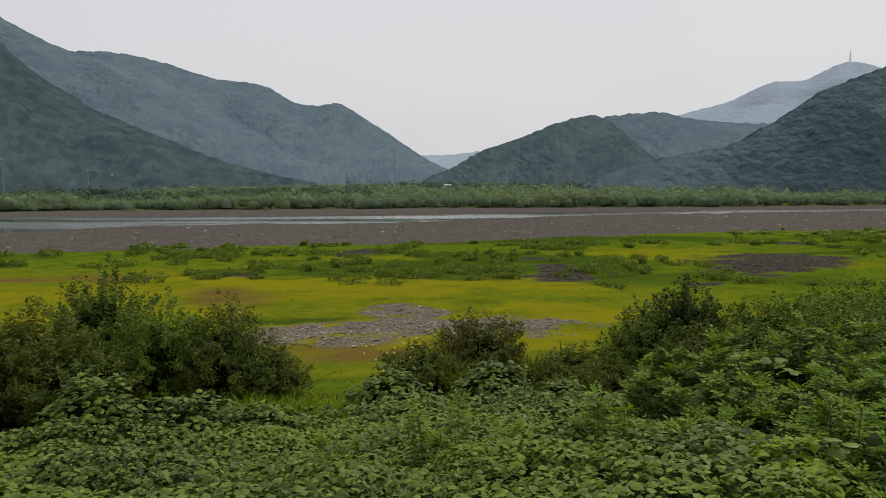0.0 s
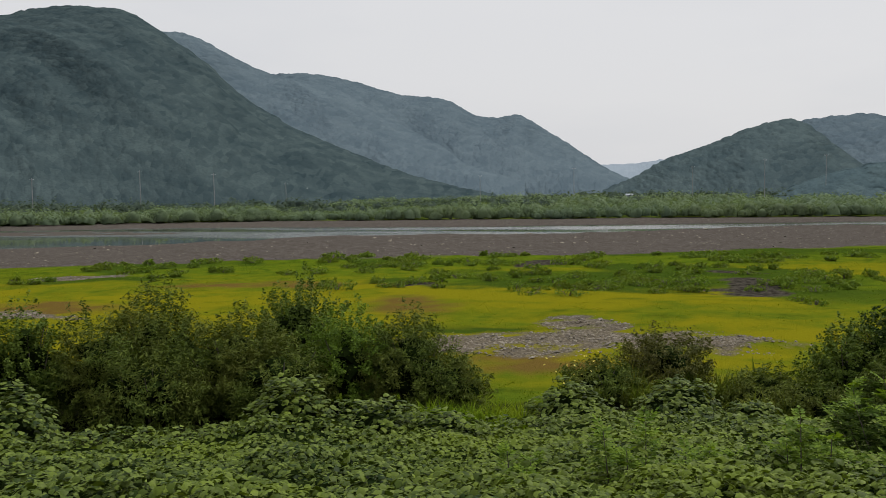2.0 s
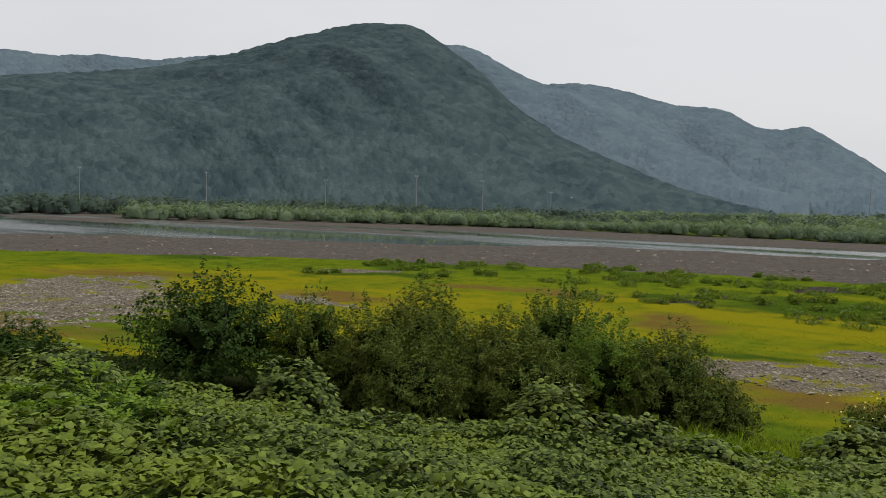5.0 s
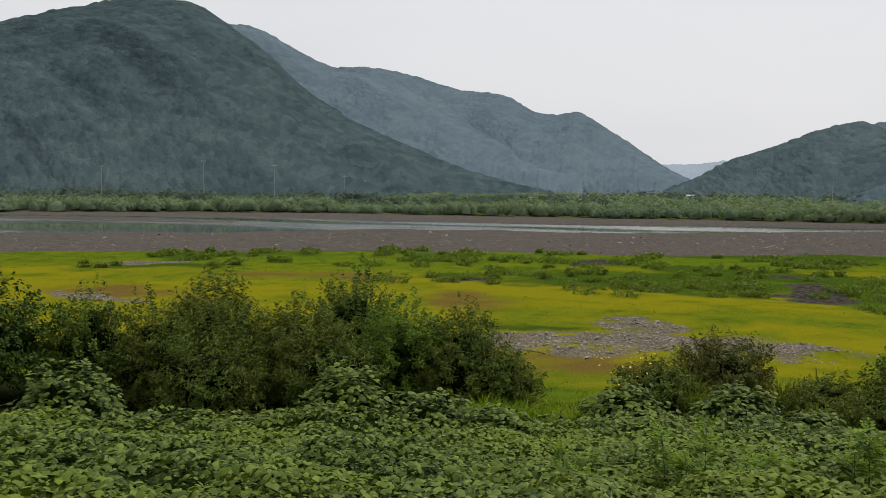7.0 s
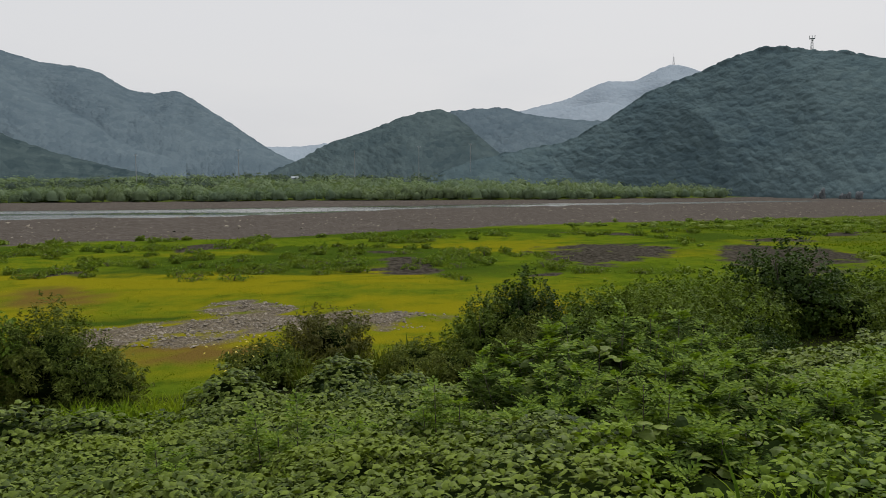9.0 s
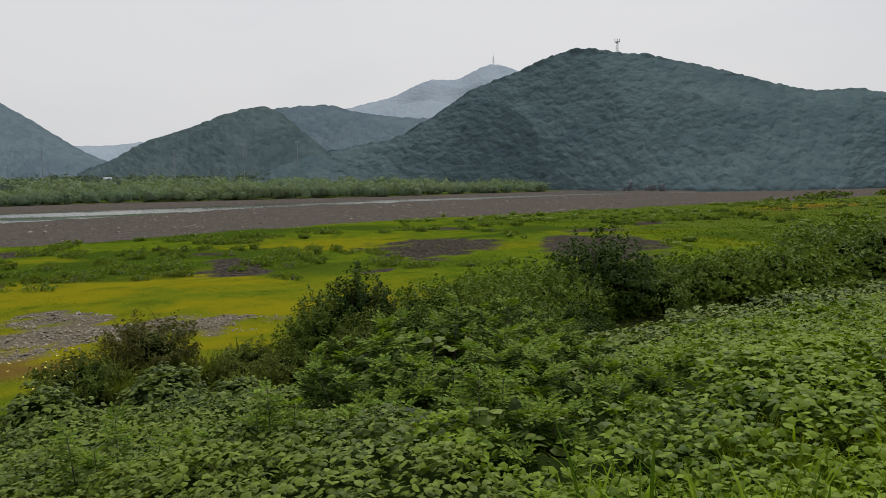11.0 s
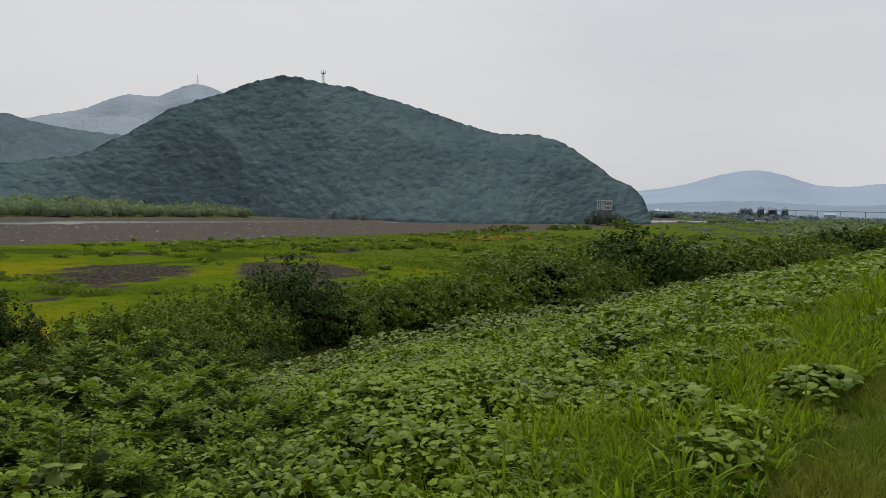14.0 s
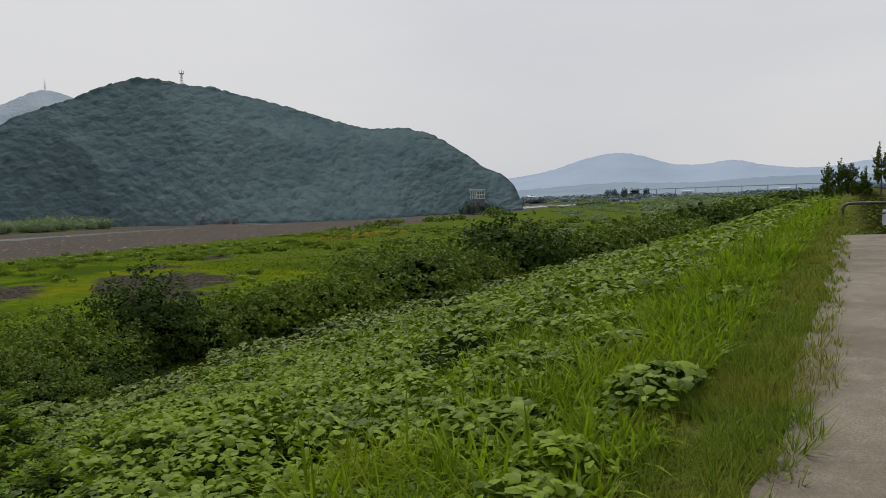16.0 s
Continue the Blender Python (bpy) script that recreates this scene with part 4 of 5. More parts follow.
# ---------------------------------------------------------------- grass on the levee
def tufts(name, n, blades, q_range, s_range, height, width, fan, material, label, thin, chance, seed, bends=(0.2, 0.45, 0.75, 1.0), turf=False):
    """Grass in tufts: each a fan of blades from one root. chance(x, y, s): the share of roots that grow."""
    r = np.random.default_rng(seed)
    q, s = r.uniform(*q_range, n), r.uniform(*s_range, n)
    x, y = LEVEE_O[0] + q * LEVEE_D[0] + s * LEVEE_N[0], LEVEE_O[1] + q * LEVEE_D[1] + s * LEVEE_N[1]
    d = np.hypot(x - 2.0, y)
    ok = (r.uniform(0, 1, n) < np.minimum(1, (thin / d) ** 1.7) * chance(x, y, s)) & (seen_from_levee(x, y) | (d < 9)) & (np.hypot(x, y) > 0.4)
    x, y, d, s = x[ok], y[ok], d[ok], s[ok]
    tall = r.uniform(*height, len(x)) * (0.65 + 0.7 * vnoise(x * 0.8, y * 0.8, 91)) * (0.75 if turf else 0.45 + 0.55 * step(0.4, 1.7, s))
    m = len(x)
    k = np.repeat(np.arange(m), blades)
    a = r.uniform(0, 6.28, len(k))
    away = np.abs(r.normal(0, fan, len(k)))
    grow = np.maximum(1, d[k] / 9) ** 0.8
    root = 0.03 + 0.05 * tall[k] * grow
    p = np.stack([x[k] + np.cos(a) * root * r.uniform(0, 1, len(k)), y[k] + np.sin(a) * root * r.uniform(0, 1, len(k)), ground_z(x, y)[k] - 0.01], 1)
    up = np.stack([np.cos(a) * away, np.sin(a) * away, np.ones(len(k))], 1)
    up /= np.linalg.norm(up, axis=1, keepdims=True)
    side = np.stack([np.sin(a), -np.cos(a), np.zeros(len(k))], 1)
    ax = np.stack([side, np.cross(up, side), up], axis=2)
    h, w = tall[k] * r.uniform(0.55, 1.1, len(k)), r.uniform(*width, len(k)) * grow
    pick = r.integers(0, len(bends), len(k))
    v_, f_ = join_arrays([scatter(*(turf_blade(b) if turf else blade(b)), p[pick == i], ax[pick == i], np.stack([w[pick == i], h[pick == i], h[pick == i]], 1)) for i, b in enumerate(bends)])
    return thing(name, fast_mesh(name, v_, f_, material), label, "grass", kind="stuff")


tufts("tall_grass", 170000, 6, (-4, 66), (0.7, 19), (0.3, 0.66), (0.013, 0.028), 0.42, BLADE, "lush tall grass in tufts on the levee shoulder", 10,
      lambda x, y, s: np.clip(0.09 * (1 - step(5, 9, s)) * step(0.5, 3.5, x) + 0.02 * step(1, 3, x) + 0.75 * (0.45 + 0.55 * step(0.38, 0.6, vnoise(x * 1.7, y * 1.7, 98))) * grass_share(x, y, s) * step(0.35, 0.9, s), 0, 1), 5)
tufts("verge_grass", 30000, 11, (-12, 44), (-0.3, 2.1), (0.12, 0.36), (0.008, 0.015), 0.6, TURF, "short yellow-green turf along the path", 7,
      lambda x, y, s: np.clip(1.3 - 1.0 * step(0.7, 1.5, s), 0, 1) * step(-0.35, 0.1, s + 0.7 * (vnoise(x * 2.2, y * 2.2, 95) - 0.5)), 6, turf=True)
tufts("rough_grass", 9000, 6, (-8, 30), (0.9, 2.8), (0.2, 0.44), (0.009, 0.017), 0.6, BLADE, "rough knee-high grass between the turf and the tall grass", 8,
      lambda x, y, s: step(0.36, 0.58, fbm(x * 1.1, y * 1.1, 3, 97)) * step(0.8, 1.6, s) * 0.9, 17)
tufts("path_edge_grass", 5000, 12, (-3, 24), (-0.45, 0.12), (0.12, 0.24), (0.006, 0.011), 1.2, TURF, "grass tufts creeping over the path's edge", 9,
      lambda x, y, s: step(0.46, 0.6, fbm(x * 1.3, y * 1.3, 3, 93)) * step(-0.4, 0.02, s), 9, turf=True)
tufts("far_verge_grass", 2400, 6, (-14, 22), (-5.5, -2.8), (0.16, 0.4), (0.008, 0.014), 0.8, TURF, "short turf on the other side of the path", 6, lambda x, y, s: np.ones_like(x), 14)
tufts("levee_top_grass", 4500, 7, (22.7, 75), (-6, 0.6), (0.14, 0.36), (0.012, 0.02), 0.6, TURF, "short grass over the levee top beyond the path", 16, lambda x, y, s: np.ones_like(x), 8)
tufts("foot_grass", 150, 14, (-9.6, -6.2), (22.6, 25.4), (0.8, 1.25), (0.012, 0.02), 0.25, BLADE, "patch of tall grass at the levee foot", 60, lambda x, y, s: np.full_like(x, 0.9), 12)

tufts("foot_grass", 420, 16, (-2.5, 6.5), (25.2, 30.5), (0.9, 1.5), (0.014, 0.024), 0.22, TURF, "patch of tall olive grass at the meadow's edge", 60, lambda x, y, s: step(0.36, 0.55, fbm(x * 0.4, y * 0.4, 2, 15)), 13)

# ---------------------------------------------------------------- shrubs and weeds
PINN = pinnate_leaf()
bm = bmesh.new()
bmesh.ops.create_icosphere(bm, subdivisions=1, radius=1)
ICO = (np.array([w.co[:] for w in bm.verts]), np.array([[w.index for w in fc.verts] for fc in bm.faces]))
bm.free()
ICO = (ICO[0] * (1 + np.random.default_rng(2).normal(0, 0.22, len(ICO[0])))[:, None], ICO[1])
OCTA = (np.array([(1, 0, 0), (0.2, 1, 0), (-1, 0.1, 0), (-0.1, -1, 0), (0.15, -0.1, 1)], float), np.array([(0, 1, 4), (1, 2, 4), (2, 3, 4), (3, 0, 4)]))


def shrub_leaves(r, radius, height, leaves, leaf, shape, shoots, spiky=0.0, base=0.0):
    """A crown grown from leafy shoots that fan out to several rounded heads: arrays of leaves, and of lumps that stand
    for shade inside.
    """
    heads = 7 + int(3 * radius)
    ha, hz = r.uniform(0, 6.28, heads) + np.arange(heads) * 2.4, r.uniform(-0.45, 0.98, heads)
    hd = np.stack([np.cos(ha) * np.sqrt(1 - hz ** 2), np.sin(ha) * np.sqrt(1 - hz ** 2), hz], 1)
    hd[0] = (0.1, 0.05, 0.99)
    hr = r.uniform(0.0, 0.34, heads)
    hr[0] = 0.3
    z, a = r.uniform(-0.85, 1, shoots), r.uniform(0, 6.28, shoots)
    k = np.where(z < 0, np.sqrt(1 - 0.45 * z * z), np.sqrt(1 - z * z))
    d = np.stack([np.cos(a) * k, np.sin(a) * k, z], 1)
    near = np.argmax(d @ hd.T, axis=1)
    dot = np.clip(np.sum(d * hd[near], axis=1), -1, 1)
    reach = (0.74 + hr[near] * np.exp(-((1 - dot) / 0.09))) * r.uniform(0.9, 1.1, shoots) + 0.04
    size = np.array([radius * 1.12, radius * 1.12, height * 0.62])
    mid = np.array([0, 0, height * 0.42 + base])
    tip = d * size * reach[:, None]
    start = tip * 0.42
    shoot_up = np.where(r.uniform(0, 1, shoots) < spiky, r.uniform(0.2, 0.55, shoots), r.uniform(0.0, 0.16, shoots)) * min(1.0, height / 2.5)
    i = r.integers(0, shoots, leaves)
    t = 1 - 0.95 * r.uniform(0, 1, leaves) ** 1.5
    p = mid + start[i] + (tip - start)[i] * t[:, None] + r.normal(0, 1, (leaves, 3)) * ((0.035 + 0.075 * (1 - t)) * min(radius, 2.2) + leaf * 0.25)[:, None] * 0.55
    p[:, 2] += shoot_up[i] * t ** 2 * np.clip(d[i, 2] + 0.3, 0, 1)
    n = d[i] * 0.55 + np.array([0, 0, 0.6]) + r.normal(0, 0.5, (leaves, 3))
    ok = p[:, 2] > base + 0.03
    p, n = p[ok], n[ok]
    v_, f_ = scatter(*shape, p, frames_from(n, r.uniform(0, 6.28, len(p))), leaf * r.uniform(0.65, 1.3, len(p)))
    # lumps added inside the crown, coloured near black as its shade
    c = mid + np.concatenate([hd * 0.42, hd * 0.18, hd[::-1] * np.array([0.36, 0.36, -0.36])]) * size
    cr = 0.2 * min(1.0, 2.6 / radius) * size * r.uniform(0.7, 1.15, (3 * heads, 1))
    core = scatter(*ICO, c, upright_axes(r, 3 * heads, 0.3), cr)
    return v_, f_, core


def stems(bm, r, radius, height, count):
    for _ in range(count):
        a = r.uniform(0, 6.28)
        e = Vector((math.cos(a), math.sin(a), 0)) * radius * r.uniform(0.3, 0.75)
        top = Vector((e.x, e.y, height * r.uniform(0.6, 0.85)))
        foot = e * 0.15
        mid = foot.lerp(top, 0.5) + Vector((r.normal(0, 0.06), r.normal(0, 0.06), 0.1))
        b = 0.012 + 0.012 * radius
        tube(bm, [foot - Vector((0, 0, 0.15)), mid, top], [b * 1.4, b, b * 0.35], 5)


LOOK = {
    "dark": ("dense dark-green rounded shrub at the levee foot", DIAMOND, 0.12),
    "mid": ("leafy green shrub at the levee foot", DIAMOND, 0.15),
    "olive": ("feathery olive-green shrub with upright shoots", LANCE, 0.4),
    "bright": ("fresh bright-green shrub at the levee foot", DIAMOND, 0.2),
    "light": ("low spreading light-green shrub below the levee", DIAMOND, 0.03),
    "meadow": ("low ragged green herb on the flood plain", LANCE, 0.9),
    "brown": ("sparse brownish-green shrub beside the gravel", LANCE, 0.5),
}


def shrub(x, y, top, radius, kind, seed, name="shrub", group="shrubs along the levee foot", density=1.0):
    r = np.random.default_rng(seed)
    base = float(ground_z(np.array([x]), np.array([y]))[0])
    height = max(top - base, 0.35 if density < 0.5 else 0.6)
    if density > 0.5:
        radius *= 1.12
    label, shape, spiky = LOOK[kind]
    d = math.hypot(x, y)
    leaf = (0.105 if shape is DIAMOND else 0.15) * max(1.0, d / 27)
    leaf *= max(1.0, radius / 2) ** 0.45
    if density < 0.5:
        leaf *= 0.8
    skin = 6.28 * radius * (0.5 * radius + 0.62 * height)
    n = int(min(15000 if d < 50 else 7000, max(160, (1.6 if d < 40 else 1.15) * density * skin / (leaf * leaf * (0.3 if shape is DIAMOND else 0.19)))))
    root = thing(name, None, label, "shrub", group, at=(x, y, base))
    bm = bmesh.new()
    stems(bm, r, radius, height, 5)
    part("trunk", bm, BARK, root, "several thin brown stems from one root")
    v_, f_, core = shrub_leaves(r, radius, height, n, leaf, shape, int(110 + 90 * radius) if density > 0.5 else 34, spiky)
    n_leaf = len(f_)
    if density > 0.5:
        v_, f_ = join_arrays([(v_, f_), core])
    part_mesh("crown", fast_mesh("crown", v_, f_, SHRUB[kind], False, None, (SHADE_FILL, n_leaf)), root)
    return root


SHRUBS = [(-26.2, 14.7, -2.7, 1.5, "dark"), (-23.2, 20.6, -1.3, 2.9, "dark"), (-19.9, 22.5, -1.7, 1.4, "mid"), (-17.5, 23.2, -2.2, 1.6, "olive"), (-16.5, 25.1, -1.5, 1.9, "olive"),
          (-13.6, 25.6, -2.4, 2.0, "olive"), (-12.9, 29.3, -1.5, 1.8, "mid"), (-9.9, 27.2, -2.3, 1.8, "bright"), (-7.5, 26.9, -2.6, 1.9, "olive"), (-5.9, 26.3, -3.7, 1.3, "olive"),
          (-15.2, 22.6, -3.0, 1.8, "olive"), (-11.6, 24.6, -3.1, 1.9, "olive"),
          (1.5, 32.0, -3.8, 1.8, "brown"), (-0.8, 30.0, -4.5, 1.5, "olive"), (9.2, 29.6, -1.9, 1.5, "dark"), (7.4, 29.1, -2.8, 1.4, "mid"), (5.0, 29.6, -4.6, 1.5, "olive"), (6.0, 27.4, -4.4, 1.3, "olive"), (8.6, 27.0, -3.4, 1.5, "olive")]
SHRUBS_EAST = [(14.8, 27.2, -4.2, 2.0, "mid"), (17.6, 28.4, -4.1, 1.8, "dark"), (11.0, 28.6, -4.4, 1.4, 'mid'), (12.8, 30.6, -3.5, 2.1, 'light'), (14.6, 29.0, -3.5, 2.2, 'light'), (15.8, 32.5, -4.0, 2.2, 'light'), (17.6, 30.4, -3.3, 2.3, 'light'), (18.2, 34.5, -4.2, 2.0, 'light'), (20.6, 38.0, -3.9, 3.1, 'light'), (22.6, 34.8, -4.1, 1.8, 'mid'), (25.2, 36.2, -1.75, 2.6, 'dark'), (27.3, 34.9, -4.3, 1.9, 'mid'), (30.5, 37.0, -4.0, 2.4, 'mid'), (34.0, 37.0, -4.0, 3.3, 'light'), (37.9, 36.0, -3.5, 3.5, 'light'), (41.8, 37.5, -3.4, 2.6, 'light')]
SHRUBS_FAR_EAST = [(45.7, 36.1, -2.2, 4.6, 'mid'), (49.6, 37.0, -3.0, 2.8, 'light'), (53.0, 36.0, -3.6, 3.0, 'olive'), (57.5, 37.5, -3.2, 2.8, 'mid'), (63.5, 38.5, -0.7, 5.0, 'dark'), (70.7, 38.4, -2.5, 2.4, 'mid'), (75.0, 37.0, -2.6, 3.4, 'mid'), (79.2, 37.3, -2.4, 3.7, 'mid'), (84.5, 36.5, -2.2, 3.6, 'olive'), (90.5, 36.4, -2.0, 5.0, 'mid'), (101, 38, -1.8, 4.8, 'mid'), (111.7, 36.9, -0.6, 4.6, 'dark'), (118, 38, -1.6, 4.2, 'olive'), (124.5, 43, -1.6, 5.6, 'mid'), (137.5, 38.0, -0.5, 6.2, 'mid'), (150, 39, -0.6, 5.6, 'mid'), (168.6, 37.1, 0.3, 6.5, 'dark'), (185, 42, -0.3, 7.0, 'mid')]
for i, b in enumerate(SHRUBS):
    shrub(*b, seed=100 + i)
for i, (x, y, top, radius, kind) in enumerate(SHRUBS_EAST + SHRUBS_FAR_EAST):
    shrub(x, y, top + (0.2 if kind == "dark" else 0.75 if x < 60 else 0.45), radius * 1.12, kind, seed=140 + i)



def weed(x, y, top, radius, leaves, size, seed, label, spread_z=1.0):
    """A clump of upright stems with feather-like compound leaves."""
    r = np.random.default_rng(seed)
    base = float(ground_z(np.array([x]), np.array([y]))[0])
    h = top - base
    root = thing("compound_leaved_weed", None, label, "weed", "weeds on the levee slope", at=(x, y, base))
    pts, nrm, ages = [], [], []
    count = max(6, leaves // 60)
    for _ in range(count):
        a, k = r.uniform(0, 6.28), math.sqrt(r.uniform(0, 1)) * radius
        foot = Vector((math.cos(a) * k * 0.8, math.sin(a) * k * 0.8, -0.1))
        hh = h * r.uniform(0.7, 1.02) * (1 - 0.45 * (k / radius) ** 2)
        tip = Vector((math.cos(a) * k * 1.1, math.sin(a) * k * 1.1, hh))
        bm = bmesh.new()
        tube(bm, [foot, foot.lerp(tip, 0.5) + Vector((0, 0, 0.05)), tip], [0.014, 0.01, 0.004], 5)
        part("stem", bm, BARK, root)
        for j in range(leaves // count):
            t = r.uniform(0.15, 1.0) ** 0.6
            pts.append(tuple(foot.lerp(tip, t)))
            ages.append(t)
            out = r.uniform(0, 6.28)
            lift = r.uniform(-0.1, 0.9) + 0.9 * max(t - 0.75, 0) * 4 * r.uniform(0, 1)
            nrm.append((math.cos(out), math.sin(out), lift))
    pts, fwd = np.array(pts), np.array(nrm)
    fwd /= np.linalg.norm(fwd, axis=1, keepdims=True)
    side = np.cross(fwd, np.array([0, 0, 1.0]))
    side /= np.linalg.norm(side, axis=1, keepdims=True)
    ax = np.stack([side, fwd, np.cross(side, fwd)], axis=2)
    fresh = label.startswith("light-green")
    young = np.array(ages) > (0.3 if fresh else 0.93)
    for sel, mat_, name_ in ((~young, PINNATE, "leaves"), (young, PINNATE_YOUNG, "young_leaves")):
        v_, f_ = scatter(*PINN, pts[sel], ax[sel], size * r.uniform(0.7, 1.25, sel.sum()))
        part_mesh(name_, fast_mesh(name_, v_, f_, mat_), root, "fresh light-green leaves at the shoot tips" if mat_ is PINNATE_YOUNG else "")
    # lump added in the clump's middle, near black in place of shade
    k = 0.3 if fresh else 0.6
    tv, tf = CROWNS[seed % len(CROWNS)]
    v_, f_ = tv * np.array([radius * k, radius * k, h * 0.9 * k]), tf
    part_mesh("shade_core", fast_mesh("shade_core", v_, f_, SHADE_FILL), root, "near-black lump set in for shade inside the clump")
    # broad leaves of a vine that climbs through the clump
    n = leaves // 10
    d = r.normal(0, 1, (n, 3))
    d[:, 2] = np.abs(d[:, 2])
    d /= np.linalg.norm(d, axis=1, keepdims=True)
    p = d * np.array([radius, radius, h * 0.85]) * r.uniform(0.8, 1.0, n)[:, None]
    v_, f_ = scatter(*HEART, p, frames_from(d + np.array([0, 0, 0.3]) + r.normal(0, 0.3, (n, 3)), r.uniform(0, 6.28, n)), r.uniform(0.09, 0.19, n))
    part_mesh("climbing_leaves", fast_mesh("climbing_leaves", v_, f_, VINE), root, "broad leaves of a vine climbing through")


weed(4.9, 11.5, -0.3, 2.2, 4600, 0.22, 301, "tall clump of weeds with feathery compound leaves")
weed(6.6, 12.8, -0.55, 1.8, 2900, 0.22, 302, "tall clump of weeds with feathery compound leaves")
weed(-9.4, 5.8, -0.45, 1.25, 2000, 0.2, 303, "bushy clump of weeds with feathery compound leaves")
weed(-7.9, 5.0, -0.38, 1.0, 1600, 0.18, 308, "bushy clump of weeds with feathery compound leaves")
weed(4.7, 9.0, -0.5, 1.8, 3000, 0.2, 304, "dark-green clump of weeds with compound leaves")
weed(6.3, 9.9, -0.75, 1.4, 1800, 0.2, 306, "dark-green clump of weeds with compound leaves")
weed(3.7, 7.3, -0.7, 1.1, 1300, 0.18, 305, "dark-green clump of weeds with compound leaves")
weed(6.3, 8.0, -0.75, 1.2, 1400, 0.19, 307, "dark-green clump of weeds with compound leaves")
weed(3.6, 5.9, -0.42, 0.8, 900, 0.16, 309, "dark-green clump of weeds with compound leaves")
weed(4.9, 6.9, -0.62, 1.1, 1300, 0.17, 310, "dark-green clump of weeds with compound leaves")
for i, (x, y, t, rd, n) in enumerate([(0.2, 9.4, -1.35, 0.9, 260), (1.9, 8.8, -1.15, 1.0, 330), (2.9, 8.2, -1.05, 0.7, 220), (-1.2, 9.9, -1.75, 0.6, 120), (3.4, 6.6, -0.65, 0.7, 220), (8.3, 9.0, -1.3, 0.7, 160), (10.5, 10.6, -1.7, 0.8, 160)]):
    weed(x, y, t + 0.5, rd * 1.1, int(n * 2.6), 0.17, 320 + i, "light-green young weeds with compound leaves")

# yellow blossoms by one vine-covered shrub
fl = np.random.default_rng(9)
fp = np.stack([fl.normal(-1.4, 0.6, 45), fl.normal(25.8, 0.5, 45), np.full(45, -3.75) + fl.normal(0, 0.25, 45)], 1)
thing("yellow_flowers", fast_mesh("yellow_flowers", *scatter(*DIAMOND, fp, upright_axes(fl, 45, 0.5), fl.uniform(0.07, 0.12, 45)), YELLOW_FLOWER),
      "small yellow blossoms among the shrub leaves", "flowers", kind="stuff")

# ---------------------------------------------------------------- meadow blades, stones, low plants
mr = np.random.default_rng(21)
N = 330000
mx, my = mr.uniform(-85, 75, N), mr.uniform(27, 122, N)
zz = zones(mx, my)
md = np.hypot(mx, my)
ok = (mr.uniform(0, 1, N) < np.minimum(1, (36 / md) ** 1.6)) & (zz["gravel"] + 0.5 * mr.uniform(0, 1, N) < 0.62) & (zz["mud"] + 0.4 * mr.uniform(0, 1, N) < 0.55) & (zz["bed"] < 0.4) & (levee_s(mx, my) > 25) & seen_from_levee(mx, my, -66, 60)
mx, my, md = mx[ok], my[ok], md[ok]
zz = {k: v[ok] for k, v in zz.items()}
hh = mr.uniform(0.05, 0.11, len(mx)) * (0.5 + vnoise(mx * 0.4, my * 0.4, 5)) * (1 - 0.6 * zz["rust"]) * (1 + 0.5 * zz["lush"]) * (1 - 0.45 * zz["yellow"])
ww = mr.uniform(0.04, 0.08, len(mx)) * np.maximum(1, md / 45)
TUFT = (np.array([(-0.5, 0, 0), (0.5, 0, 0), (0.1, 0.25, 1)], float), np.array([(0, 1, 2)]))
v_, f_ = scatter(*TUFT, np.stack([mx, my, ground_z(mx, my) - 0.02], 1), upright_axes(mr, len(mx), 0.9), np.stack([ww, hh, hh], 1))
thing("meadow_grass", fast_mesh("meadow_grass", v_, f_, FIELD_BLADE, False, {k: np.repeat(zz[k], 3) for k in ("yellow", "rust", "lush")}),
      "short yellow-green grass over the flood plain", "grass", kind="stuff")
N = 70000
ex, ey = mr.uniform(62, 185, N), mr.uniform(44, 165, N)
ez = zones(ex, ey)
ok = (mr.uniform(0, 1, N) < np.minimum(1, (75 / np.hypot(ex, ey)) ** 1.2)) & (ez["bed"] < 0.4) & (ez["mud"] < 0.4) & (levee_s(ex, ey) > 27)
ex, ey, ez = ex[ok], ey[ok], {k: v[ok] for k, v in ez.items()}
eh = mr.uniform(0.1, 0.3, len(ex)) * (0.4 + 1.2 * fbm(ex * 0.15, ey * 0.25, 3, 6))
v_, f_ = scatter(*TUFT, np.stack([ex, ey, ground_z(ex, ey) - 0.02], 1), upright_axes(mr, len(ex), 0.6), np.stack([mr.uniform(0.15, 0.35, len(ex)), eh, eh], 1))
thing("meadow_grass", fast_mesh("meadow_grass", v_, f_, FIELD_BLADE, False, {k: np.repeat(ez[k], 3) for k in ("yellow", "rust", "lush")}),
      "rough green and tan grass over the eastern meadow", "grass", kind="stuff")

# stones on the gravel bars
N = 110000
sx, sy = mr.uniform(-70, 12, N), mr.uniform(24, 78, N)
sz = zones(sx, sy)
ok = (sz["gravel"] > 0.3 + 0.4 * mr.uniform(0, 1, N)) & seen_from_levee(sx, sy, -66, 30)
sx, sy = sx[ok][:11000], sy[ok][:11000]
n = len(sx)
ss = 0.06 * np.exp(mr.normal(0, 0.45, n))
v_, f_ = scatter(*OCTA, np.stack([sx, sy, ground_z(sx, sy) + 0.02], 1), upright_axes(mr, n, 0.25), np.stack([ss * mr.uniform(0.8, 1.5, n), ss, ss * 0.55], 1))
thing("gravel_stones", fast_mesh("gravel_stones", v_, f_, STONE), "pale rounded stones on the gravel bars", "stones", kind="stuff")
N = 3600
sx = mr.uniform(-190, 240, N)
